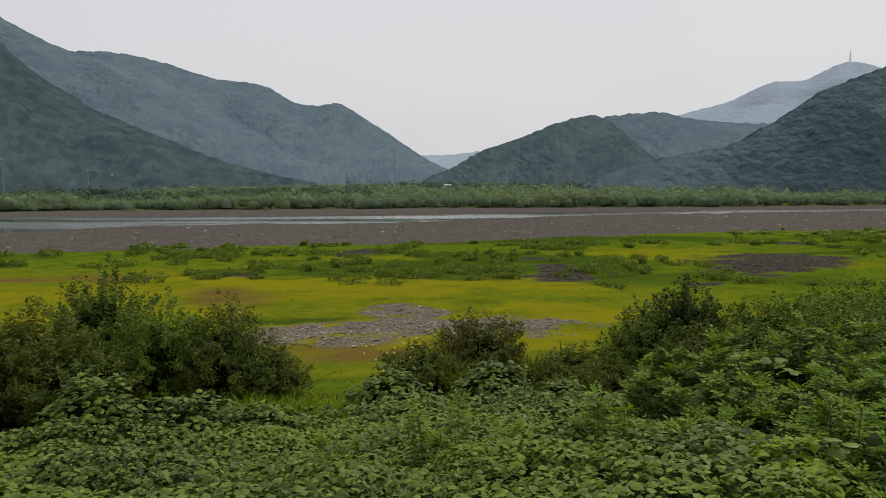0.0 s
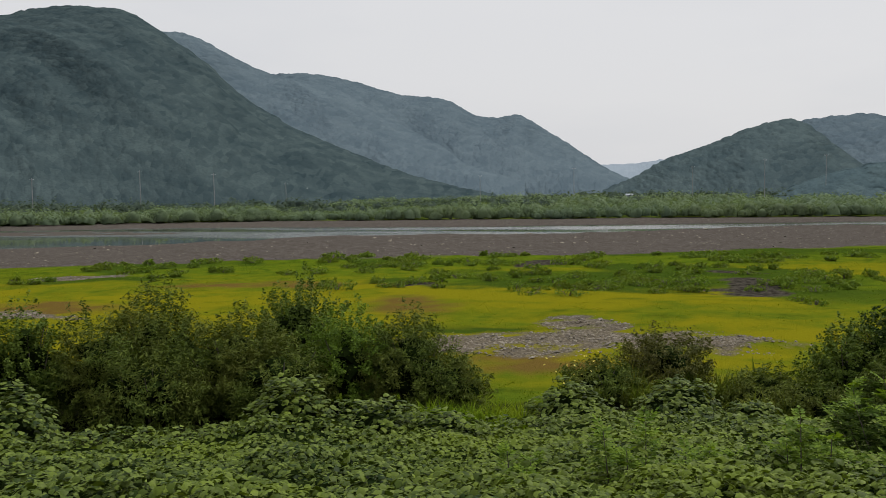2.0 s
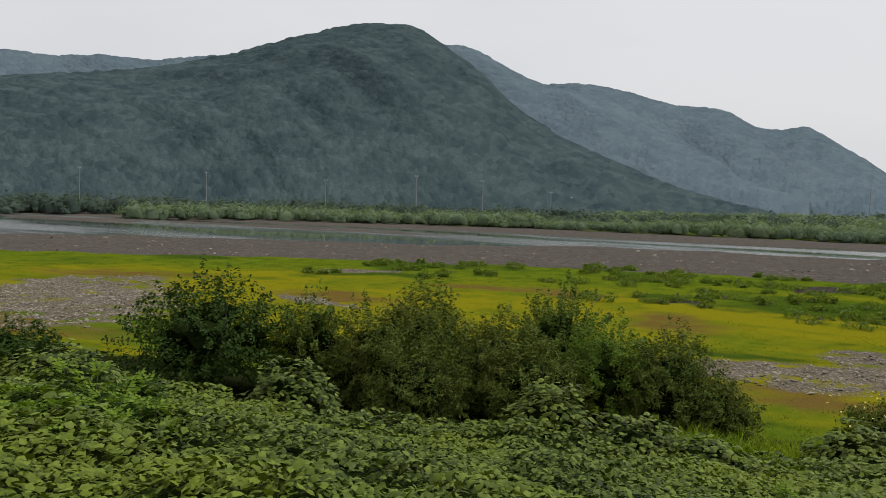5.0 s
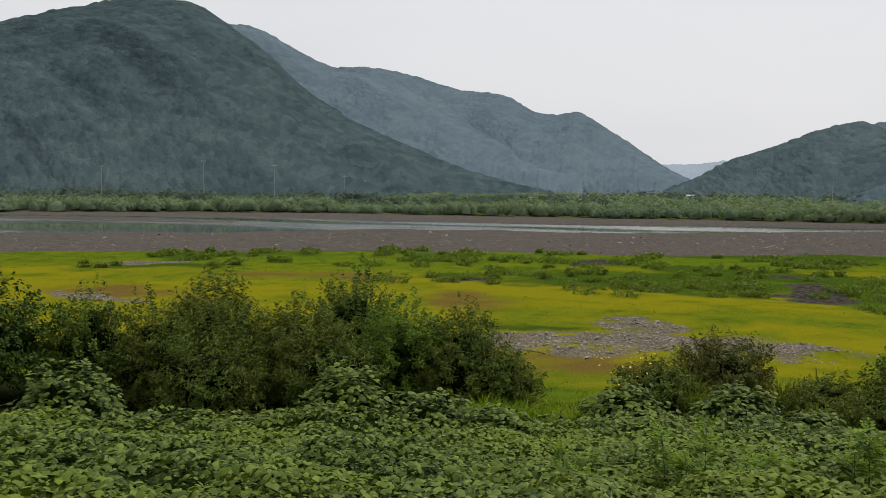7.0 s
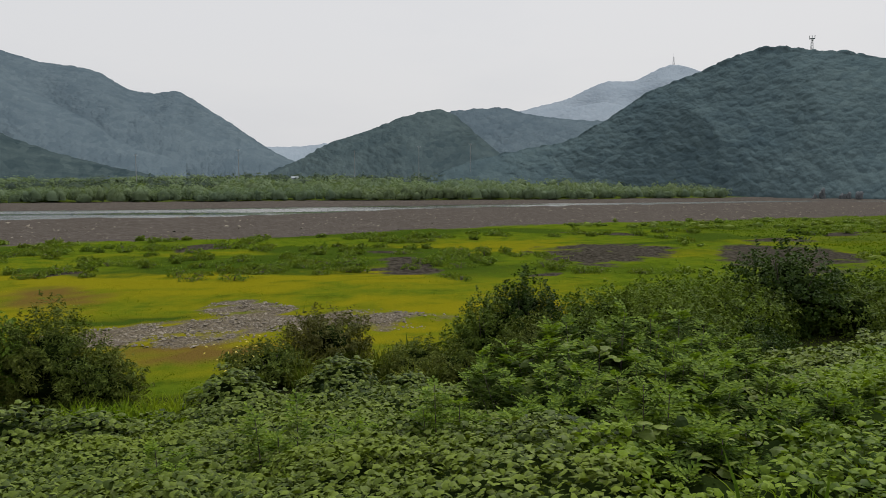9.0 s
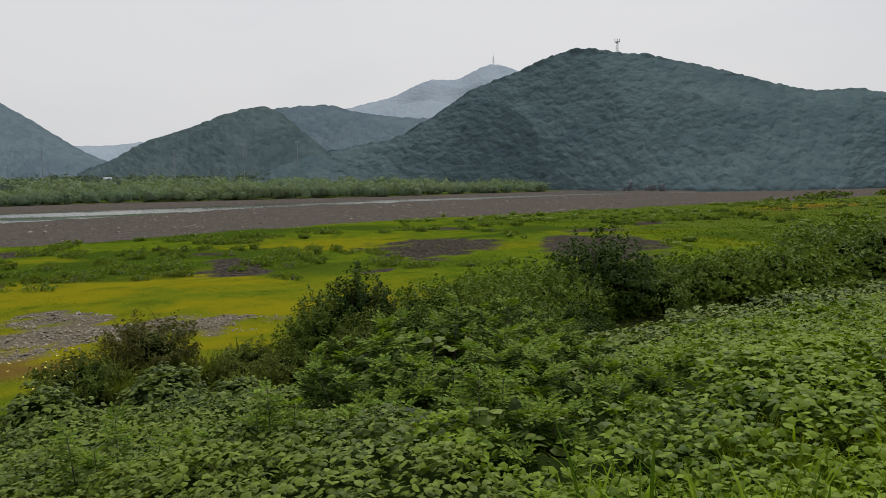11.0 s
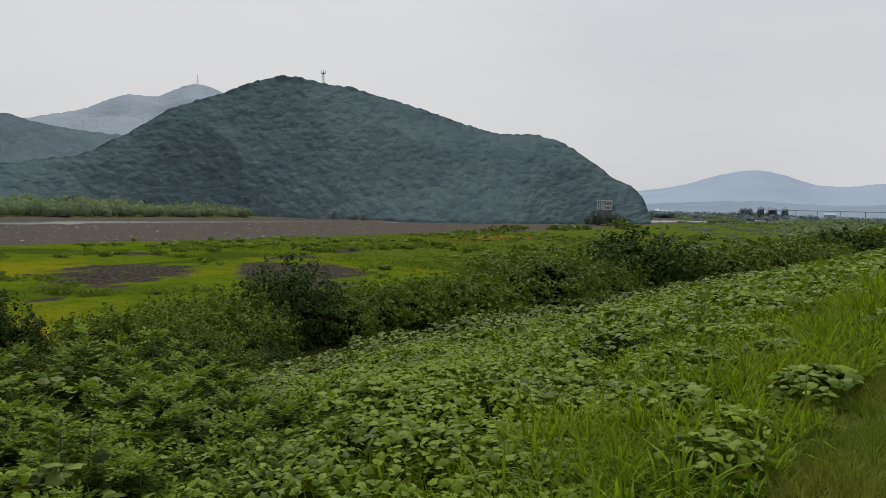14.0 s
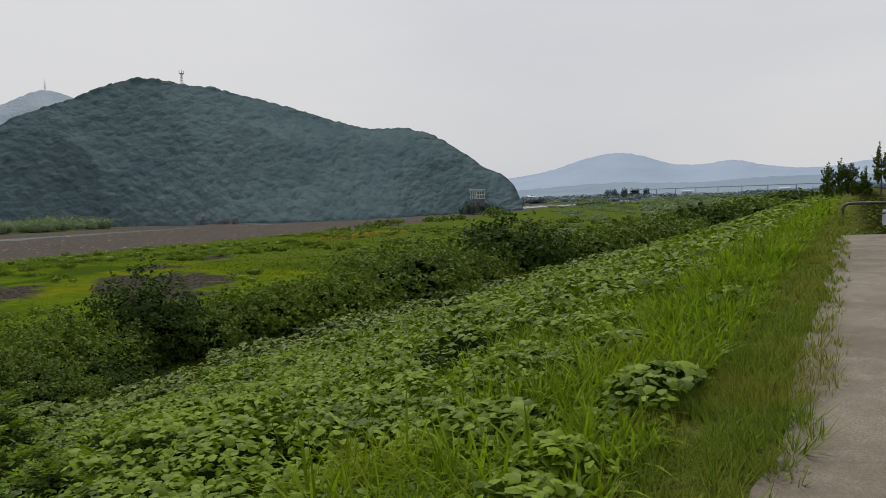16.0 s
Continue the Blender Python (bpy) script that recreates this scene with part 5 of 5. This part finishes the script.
sy = along(MEADOW_END, sx) + mr.uniform(0, 1, N) ** 1.3 * 95
ok = (zones(sx, sy)["bed"] > 0.5) & (ground_z(sx, sy) > WATER_Z - 0.1)
sx, sy = sx[ok], sy[ok]
n = len(sx)
ss = 0.1 * np.exp(mr.normal(0, 0.5, n))
v_, f_ = scatter(*OCTA, np.stack([sx, sy, ground_z(sx, sy) + 0.02], 1), upright_axes(mr, n, 0.25), np.stack([ss * 1.5, ss, ss * 0.5], 1))
thing("river_bed_stones", fast_mesh("river_bed_stones", v_, f_, STONE), "scattered stones on the drained brown river bed", "stones", kind="stuff")

LOW = [(-27, 80), (-27, 90), (-22, 93), (-18, 93), (-13, 93), (-39, 103), (-7, 67), (-9, 67), (-7, 92), (2, 75), (5, 73), (15, 99), (20, 104), (14, 73), (18, 78), (23, 78), (40, 107), (53, 107), (57, 106), (-25, 66), (-19, 72), (-14, 77),
       (-17, 104), (-26, 100), (-5, 101), (-44, 81), (9, 105), (12, 104), (28, 108), (85, 100), (78, 105), (73, 104), (97, 104), (108, 120), (99, 92), (113, 94), (104, 105), (90, 102)]
lr = random.Random(4)
lows = [(x, y, lr.uniform(0.7, 1.5), lr.uniform(0.6, 1.5)) for x, y in LOW]
lows += [(x + lr.uniform(-5, 5), y + lr.uniform(-4, 4), lr.uniform(0.4, 1.1), lr.uniform(0.4, 1.1)) for x, y in LOW for _ in range(3)]
for _ in range(400):
    x, y = lr.uniform(-70, 50), lr.uniform(60, 108)
    z = zones(np.array([x]), np.array([y]))
    if len(lows) < 270 and z["lush"][0] > 0.3 and z["bed"][0] < 0.3 and z["mud"][0] < 0.4:
        lows.append((x, y, lr.uniform(0.45, 1.2), lr.uniform(0.35, 1.0)))
lows += [(167, 150, 3.2, 2.6), (184, 157, 3.6, 3.2), (217, 164, 4.5, 3.0), (265, 171, 5, 5.5), (196, 104, 4, 2.2), (232, 166, 3.0, 2.0), (150, 145, 3.0, 1.8), (140, 100, 4.0, 2.0), (160, 90, 4.5, 2.4), (120, 80, 4.0, 2.0), (180, 80, 5.0, 2.5), (135, 65, 4.0, 2.5), (110, 66, 3.6, 2.2), (92, 60, 3.4, 1.9), (80, 56, 3.0, 1.8), (70, 62, 2.6, 1.7)]
for i, (x, y, rd, h) in enumerate(lows):
    b = float(ground_z(np.array([x]), np.array([y]))[0])
    shrub(x, y, b + h * 0.62, rd * 1.3, "meadow" if rd < 2.5 else ("mid", "light")[i % 2], 500 + i, "low_shrub", "low plants on the flood plain", 0.25)


# ---------------------------------------------------------------- willows on the far bank, scrub on the plain
def clumps(name, x, y, radius, height, leaves, leaf, material, label, category, seed):
    r = np.random.default_rng(seed)
    out = []
    base = ground_z(x, y)
    for k in range(len(x)):
        n = int(leaves[k])
        d = r.normal(0, 1, (n, 3))
        d /= np.linalg.norm(d, axis=1, keepdims=True)
        d[:, 2] = np.abs(d[:, 2]) * 1.15 - 0.2
        lump = 1 + 0.4 * np.sin(d[:, 0] * 5 + k) * np.sin(d[:, 1] * 5 + 2 * k)
        p = d * np.array([radius[k], radius[k], height[k] * 0.55]) * (lump * r.uniform(0.8, 1.02, n))[:, None] + np.array([x[k], y[k], base[k] + height[k] * 0.4])
        nn = d + np.array([0, 0, 0.35]) + r.normal(0, 0.22, (n, 3))
        out.append(scatter(*DIAMOND, p, frames_from(nn, r.uniform(0, 6.28, n)), leaf[k] * r.uniform(0.7, 1.3, n)))
        tv, tf = CROWNS_LOW[k % len(CROWNS_LOW)]
        out.append(scatter(tv, tf, np.array([[x[k], y[k], base[k] + height[k] * 0.3]]), upright_axes(r, 1, 0.1), np.array([[radius[k] * 0.6, radius[k] * 0.6, height[k] * 0.42]])))
    v_, f_ = join_arrays(out)
    return thing(name, fast_mesh(name, v_, f_, material, True), label, category, kind="stuff")


wr = np.random.default_rng(33)
n1, n2 = 760, 900
wx1 = wr.uniform(-285, 175, n1)
wy1 = along(FAR_BANK, wx1) + wr.uniform(0, 1, n1) ** 1.5 * 26
wx2 = wr.uniform(-270, 190, n2)
wy2 = along(FAR_BANK, wx2) + 18 + wr.uniform(0, 1, n2) * 190
left = (wx2 < -150) & (wy2 > along(FAR_BANK, wx2) + 80)
wx2, wy2 = wx2[~left], wy2[~left]
clumps("willow_thicket", wx1, wy1, wr.uniform(2.0, 4.6, n1), wr.uniform(2.4, 4.6, n1) * (1 + 0.35 * step(-120, -30, wx1)) * (0.62 + 0.72 * fbm(wx1 * 0.05, wy1 * 0.05, 2, 19)), np.full(n1, 125), wr.uniform(0.45, 0.75, n1), WILLOW, "dense green willow thicket along the far bank", "willows", 41)
clumps("willow_thicket", wx2, wy2, wr.uniform(3.2, 6.2, len(wx2)), wr.uniform(3.2, 4.8, len(wx2)) * (1 + 0.35 * step(-120, -30, wx2)) * (0.62 + 0.72 * fbm(wx2 * 0.05, wy2 * 0.05, 2, 19)), np.full(len(wx2), 42), wr.uniform(0.85, 1.3, len(wx2)), WILLOW, "green willow tops stretching back from the bank", "willows", 42)
n3 = 900
pr_ = wr.uniform(0, 1, n3)
pa, pd = np.radians(wr.uniform(61, 86, n3)), 120 + 1100 * pr_ ** 1.6
px, py = np.sin(pa) * pd, np.cos(pa) * pd
open_view = (np.degrees(pa) < 67) & (pd < 520)
ok = (levee_s(px, py) > 24) & (np.abs(py - along(RIVER, px)) > along(RIVER, px, 2) * 1.6) & (wr.uniform(0, 1, n3) < np.where(px < 300, 0.45, 1.0))
px, py, pd, low = px[ok], py[ok], pd[ok], np.where(open_view, 0.3, 1.0)[ok]
clumps("plain_scrub", px, py, wr.uniform(2.0, 4.5, len(px)) * (1 + pd / 500) * (0.5 + 0.5 * low), wr.uniform(1.2, 2.6, len(px)) * (1 + pd / 1500) * low, np.full(len(px), 40), wr.uniform(0.7, 1.0, len(px)) * (1 + pd / 400) * (0.4 + 0.6 * low), WILLOW, "scattered scrub over the flood plain", "scrub", 43)
# ragged herbs over the eastern meadow
n7 = 900
hx, hy = wr.uniform(45, 175, n7), wr.uniform(46, 150, n7)
zh = zones(hx, hy)
ok = (levee_s(hx, hy) > 27) & (zh["bed"] < 0.3) & (zh["mud"] < 0.4) & (fbm(hx * 0.06, hy * 0.12, 3, 77) > 0.5)
hx, hy = hx[ok], hy[ok]
clumps("meadow_herbs", hx, hy, wr.uniform(0.5, 1.9, len(hx)), wr.uniform(0.35, 1.0, len(hx)), np.full(len(hx), 40), wr.uniform(0.22, 0.42, len(hx)), SHRUB["meadow"], "ragged tufts of herbs over the eastern meadow", "herbs", 47)
# dark belt of trees where the plain ends
n4 = 260
pa, pd = np.radians(wr.uniform(58.6, 84, n4)), wr.uniform(720, 1250, n4)
clumps("distant_trees", np.sin(pa) * pd, np.cos(pa) * pd, wr.uniform(7, 15, n4), wr.uniform(3, 7, n4), np.full(n4, 46), wr.uniform(1.6, 2.6, n4), HAZED_TREES, "hazy belt of trees at the end of the plain", "trees", 44)
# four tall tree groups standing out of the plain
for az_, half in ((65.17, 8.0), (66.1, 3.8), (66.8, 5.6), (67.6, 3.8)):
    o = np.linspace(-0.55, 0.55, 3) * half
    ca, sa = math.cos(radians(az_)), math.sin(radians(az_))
    clumps("distant_trees", 1000 * sa + o * ca, 1000 * ca - o * sa, np.full(3, half * 0.55), np.array([12.0, 13.0, 12.5]), np.full(3, 130), np.full(3, 1.9), HAZED_TREES, "tall group of trees far out on the plain", "trees", int(az_ * 10))
# trees between the willows and the hills
n5 = 420
ta = wr.uniform(-62, 26, n5)
td = np.where(ta < -5, wr.uniform(330, 430, n5), wr.uniform(430, 500, n5))
clumps("valley_trees", np.sin(np.radians(ta)) * td, np.cos(np.radians(ta)) * td, wr.uniform(3.5, 7.0, n5), wr.uniform(3.5, 7.0, n5), np.full(n5, 40), wr.uniform(1.2, 1.8, n5), VALLEY_TREES, "trees along the foot of the hills", "trees", 45)


pa = np.radians(wr.uniform(54.6, 57.2, 34))
pd = wr.uniform(358, 366, 34)
clumps("hill_foot_bushes", np.sin(pa) * pd, np.cos(pa) * pd, wr.uniform(1.4, 2.8, 34), wr.uniform(4.0, 6.9, 34), np.full(34, 48), wr.uniform(0.5, 0.8, 34), FOREST_BUSH, "dark bushes below the riverside building", "bushes", 48)
n8 = 210
ta = wr.uniform(-62, -20, n8)
td = wr.uniform(338, 372, n8)
clumps("mountain_foot_trees", np.sin(np.radians(ta)) * td, np.cos(np.radians(ta)) * td, wr.uniform(3.5, 7.5, n8), wr.uniform(3.0, 6.5, n8) * step(-18, -36, ta) + 3.0, np.full(n8, 100), wr.uniform(0.7, 1.2, n8), VALLEY_TREES, "dark trees along the mountain's foot", "trees", 49)
n6 = 230
ta = wr.uniform(-54, -25, n6)
td = wr.uniform(300, 338, n6)
clumps("valley_trees", np.sin(np.radians(ta)) * td, np.cos(np.radians(ta)) * td, wr.uniform(3.0, 6.0, n6), wr.uniform(3.5, 6.8, n6), np.full(n6, 90), wr.uniform(0.7, 1.1, n6), WILLOW, "belt of trees before the mountain foot", "trees", 46)


# ---------------------------------------------------------------- built things
def z_at(x, y):
    return float(ground_z(np.array([float(x)]), np.array([float(y)]))[0])


def bearing(az, d):
    return d * math.sin(radians(az)), d * math.cos(radians(az))


# the concrete path, broken and overgrown at its edge
def path_strip():
    bm = bmesh.new()
    q = np.concatenate([np.arange(-40, 0, 1.0), np.arange(0, 22.6, 0.12)])
    left = 0.02 + (fbm(q * 0.7, q * 0, 4, 3) - 0.5) * 0.4
    rings = []
    for k, qq in enumerate(q):
        row = []
        for s, z in ((left[k] - 0.02, -0.1), (left[k], 0.018), (-0.9, 0.035), (-1.8, 0.04), (-2.9, 0.03), (-2.95, -0.1)):
            x, y = LEVEE_O[0] + qq * LEVEE_D[0] + s * LEVEE_N[0], LEVEE_O[1] + qq * LEVEE_D[1] + s * LEVEE_N[1]
            row.append(bm.verts.new((x, y, z + max(qq, 0) * 0.005)))
        rings.append(row)
    for a, b in zip(rings, rings[1:]):
        for i in range(5):
            bm.faces.new((a[i], a[i + 1], b[i + 1], b[i]))
    bmesh.ops.recalc_face_normals(bm, faces=bm.faces[:])
    me = bpy.data.meshes.new("path")
    bm.to_mesh(me)
    bm.free()
    me.materials.append(CONCRETE)
    thing("path", me, "worn pale concrete path with grass creeping over its edge", "path", kind="structure")


path_strip()


def barrier():
    x, y = 36.1, 6.3
    root = thing("pipe_barrier", None, "dark weathered pipe barrier across the levee path", "barrier", at=(x, y, z_at(x, y)))
    dx, dy = 0.16, -0.987
    rail = [(0, 0, -0.1), (0, 0, 0.62), (dx * 0.06, dy * 0.06, 0.74), (dx * 0.2, dy * 0.2, 0.8)] + [(dx * k, dy * k, 0.81) for k in (0.6, 1.5, 2.5, 3.4)] + [(dx * 3.55, dy * 3.55, 0.74), (dx * 3.6, dy * 3.6, 0.6), (dx * 3.6, dy * 3.6, -0.1)]
    bm = bmesh.new()
    tube(bm, rail, [0.06] * len(rail), 10)
    part("bent_pipe", bm, DARK_PIPE, root, smooth=True)
    bm = bmesh.new()
    tube(bm, [(dx * 1.8, dy * 1.8, -0.1), (dx * 1.8, dy * 1.8, 0.76)], [0.05, 0.05], 10)
    part("middle_post", bm, DARK_PIPE, root, smooth=True)


barrier()


def marker(x, y, h):
    root = thing("marker_post", None, "short white painted marker post by the barrier", "post", at=(x, y, z_at(x, y)))
    bm = bmesh.new()
    box(bm, -0.09, 0.09, -0.09, 0.09, -0.1, h, 0.02)
    shaft = part("post", bm, PAINT, root)
    bm = bmesh.new()
    box(bm, -0.1, 0.1, -0.1, 0.1, h - 0.16, h - 0.1, 0.005)
    part("band", bm, DARK_PIPE, shaft, "dark painted band")


marker(35.3, 4.75, 0.55)


def levee_tree(x, y, h, rad, seed, trunk=0.4):
    r = np.random.default_rng(seed)
    b = z_at(x, y)
    root = thing("tree", None, "small dark-leaved tree standing on the levee", "tree", "trees on the levee", at=(x, y, b))
    bm = bmesh.new()
    tube(bm, [(0, 0, -0.2), (0.05, 0, h * 0.3), (0, 0.05, h * 0.85)], [0.12, 0.09, 0.03], 7)
    for k in range(6):
        a = r.uniform(0, 6.28)
        z0 = h * r.uniform(0.3, 0.6)
        tube(bm, [(0.03, 0.02, z0), (math.cos(a) * rad * 0.6, math.sin(a) * rad * 0.6, z0 + h * 0.25)], [0.05, 0.015], 5)
    part("trunk", bm, BARK, root)
    v_, f_, core = shrub_leaves(r, rad, h * (1 - trunk), 2600, 0.2, DIAMOND, 60, 0.3, h * trunk)
    part_mesh("crown", fast_mesh("crown", v_, f_, SHRUB["mid"]), root)


for i, (x, y, h, rd, tk) in enumerate([(97.5, 18.7, 4.2, 0.8, 0.02), (98.0, 17.4, 3.8, 0.75, 0.02), (98.3, 16.4, 3.4, 0.7, 0.02), (98.6, 15.2, 2.6, 0.7, 0.02), (98.8, 13.7, 5.2, 0.9, 0.2)]):
    levee_tree(x, y, h, rd, 700 + i, tk)


def utility_pole(x, y, top, seed):
    b = z_at(x, y)
    root = thing("utility_pole", None, "grey concrete utility pole with a crossarm", "utility pole", "poles along the valley road", at=(x, y, b))
    h = top - b
    bm = bmesh.new()
    tube(bm, [(0, 0, -0.5), (0, 0, h)], [0.2, 0.13], 8)
    part("pole", bm, POLE_GREY, root)
    bm = bmesh.new()
    box(bm, -0.9, 0.9, -0.07, 0.07, h - 0.75, h - 0.6)
    arm = part("crossarm", bm, STEEL, root)
    for k in (-0.8, 0.0, 0.8):
        bm = bmesh.new()
        tube(bm, [(k, 0, h - 0.6), (k, 0, h - 0.3)], [0.08, 0.06], 6)
        part("insulator", bm, PAINT, arm)


for i, (az, el, d) in enumerate([(-56.5, 1.8, 352), (-48.5, 1.8, 352), (-40.3, 1.6, 352), (-33.8, 2.1, 352), (-29.0, 1.9, 352), (-24.1, 1.2, 430), (-10.2, 1.6, 440), (-3.5, 2.0, 440), (4.6, 1.95, 432), (9.2, 2.3, 432), (12.9, 2.5, 430)]):
    utility_pole(*bearing(az, d), 1.7 + d * math.tan(radians(el)), i)


def lattice_mast(x, y, z0, h, w, platform, label):
    root = thing("mast", None, label, "mast", at=(x, y, z0))
    for sx_, sy_ in ((-1, -1), (1, -1), (1, 1), (-1, 1)):
        bm = bmesh.new()
        tube(bm, [(sx_ * w, sy_ * w, -3), (sx_ * w * 0.45, sy_ * w * 0.45, h)], [w * 0.14, w * 0.1], 5)
        part("leg", bm, STEEL, root)
    n = 7
    for k in range(n):
        za, zb = h * k / n, h * (k + 1) / n
        wa, wb = w * (1 - 0.55 * k / n), w * (1 - 0.55 * (k + 1) / n)
        bm = bmesh.new()
        for (ax_, ay_), (bx_, by_) in (((-1, -1), (1, -1)), ((1, -1), (1, 1)), ((1, 1), (-1, 1)), ((-1, 1), (-1, -1))):
            tube(bm, [(ax_ * wa, ay_ * wa, za), (bx_ * wb, by_ * wb, zb)], [w * 0.07, w * 0.07], 4)
        part("brace", bm, STEEL, root)
    bm = bmesh.new()
    if platform:
        tube(bm, [(0, 0, h), (0, 0, h + 0.3)], [w * 1.3, w * 1.9], 10)
        ring = part("platform", bm, STEEL, root)
        for k in range(6):
            a = k * math.pi / 3
            bm = bmesh.new()
            tube(bm, [(math.cos(a) * w * 1.8, math.sin(a) * w * 1.8, h), (math.cos(a) * w * 1.9, math.sin(a) * w * 1.9, h + 1.9)], [0.1, 0.1], 5)
            part("antenna", bm, STEEL, ring)
    else:
        tube(bm, [(0, 0, h), (0, 0, h * 1.4)], [w * 0.2, w * 0.08], 6)
        part("antenna", bm, STEEL, root)


lattice_mast(261.8, 366.3, 62.5, 9.4, 0.75, True, "steel lattice mast with a ring of antennas on the hilltop")
lattice_mast(933.0, 1836.5, 276, 22, 2.0, False, "tall transmitter mast on the far mountain")


def pavilion():
    x, y = bearing(55.8, 372)
    root = thing("riverside_building", None, "white concrete building with open bays at the hill foot", "building", at=(x, y, -0.4))
    root.rotation_euler = (0, 0, radians(-50))
    bm = bmesh.new()
    box(bm, -3.6, 3.6, -2.2, 2.2, 4.9, 5.5, 0.05)
    part("roof", bm, PAINT, root)
    bm = bmesh.new()
    box(bm, -0.6, 3.4, -1.9, 2.0, 1.0, 4.9, 0.05)
    walls = part("wall", bm, PAINT, root)
    bm = bmesh.new()
    box(bm, -3.5, 3.5, -2.0, 2.0, -5.5, 1.0, 0.05)
    part("base", bm, ROCK, root, "grey concrete base")
    for k in (-3.3, -2.4, -1.5):
        bm = bmesh.new()
        box(bm, k - 0.14, k + 0.14, -2.0, -1.7, 1.0, 4.9)
        part("column", bm, PAINT, root)
    for k in (0.0, 1.1, 2.2):
        for z in (1.5, 3.3):
            bm = bmesh.new()
            box(bm, k, k + 0.75, -1.95, -1.85, z, z + 1.1)
            part("window", bm, SHADE_OPENING, walls, "dark window")


pavilion()


def shed(x, y, z, w, d, h, turn, label, paint=None):
    paint = paint or PAINT
    root = thing("shed", None, label, "shed", at=(x, y, z))
    root.rotation_euler = (0, 0, radians(turn))
    bm = bmesh.new()
    box(bm, -w / 2, w / 2, -d / 2, d / 2, -6, h, 0.05)
    walls = part("wall", bm, paint, root)
    bm = bmesh.new()
    pts = [(-w / 2 - 0.3, -d / 2 - 0.3, h), (-w / 2 - 0.3, d / 2 + 0.3, h), (-w / 2 - 0.3, 0, h + d * 0.22)]
    a = [bm.verts.new(p) for p in pts]
    b = [bm.verts.new((-p[0], p[1], p[2])) for p in pts]
    bm.faces.new(a)
    bm.faces.new(b[::-1])
    for k in range(3):
        bm.faces.new((a[k], b[k], b[(k + 1) % 3], a[(k + 1) % 3]))
    bmesh.ops.recalc_face_normals(bm, faces=bm.faces[:])
    part("roof", bm, paint, root, "pale metal roof")
    bm = bmesh.new()
    box(bm, -0.5, 0.5, -d / 2 - 0.05, -d / 2 + 0.05, 0, h * 0.75)
    part("door", bm, SHADE_OPENING, walls, "dark doorway")


shed(2.6, 430, 1.0, 3.4, 3, 0.8, 5, "pale low shed among the far willows", HAZED_ROOF)
shed(*bearing(-22.9, 500), 6.0, 5.0, 4.5, 1.8, 20, "small white farmhouse at the hill foot")
for az, d, w in ((59.6, 900, 10), (66.6, 1350, 24), (70.3, 1300, 16), (76.5, 1200, 14)):
    shed(*bearing(az, d), -4.5, w, 10, 4.0, -az, "white greenhouse roof out on the plain", HAZED_ROOF)


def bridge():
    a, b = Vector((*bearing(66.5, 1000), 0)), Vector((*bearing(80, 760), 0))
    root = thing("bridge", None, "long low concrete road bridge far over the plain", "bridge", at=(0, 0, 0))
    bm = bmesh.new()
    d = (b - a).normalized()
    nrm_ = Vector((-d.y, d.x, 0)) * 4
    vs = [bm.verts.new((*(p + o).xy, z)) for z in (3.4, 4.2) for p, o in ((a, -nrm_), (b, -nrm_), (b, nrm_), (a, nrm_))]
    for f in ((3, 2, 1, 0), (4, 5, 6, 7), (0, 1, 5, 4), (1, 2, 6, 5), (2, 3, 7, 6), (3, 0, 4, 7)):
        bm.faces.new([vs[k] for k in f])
    part("deck", bm, HAZED_BRIDGE_GREY, root)
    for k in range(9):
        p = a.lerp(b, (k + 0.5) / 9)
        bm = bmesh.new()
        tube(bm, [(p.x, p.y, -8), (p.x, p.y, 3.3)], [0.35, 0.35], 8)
        part("pier", bm, HAZED_BRIDGE_GREY, root)


bridge()

# pale rock showing at the foot of the hill
rr_ = np.random.default_rng(55)
for k in range(9):
    x, y = bearing(rr_.choice([35.9, 36.2, 37.9, 38.4]) + rr_.normal(0, 0.25), 336)
    bm = bmesh.new()
    bmesh.ops.create_icosphere(bm, subdivisions=2, radius=1)
    for v in bm.verts:
        v.co = Vector((v.co.x * 0.9, v.co.y * 0.8, v.co.z * 1.7)) * (1 + 0.5 * noise.noise(v.co * 2 + Vector((k * 3, 0, 0))))
    me = bpy.data.meshes.new("rock")
    bm.to_mesh(me)
    bm.free()
    me.materials.append(ROCK)
    thing("rock", me, "pale bare rock at the wooded hill foot", "rock", "rocks at the hill foot", at=(x, y, -5.0 + rr_.uniform(-1.2, 1.4)))
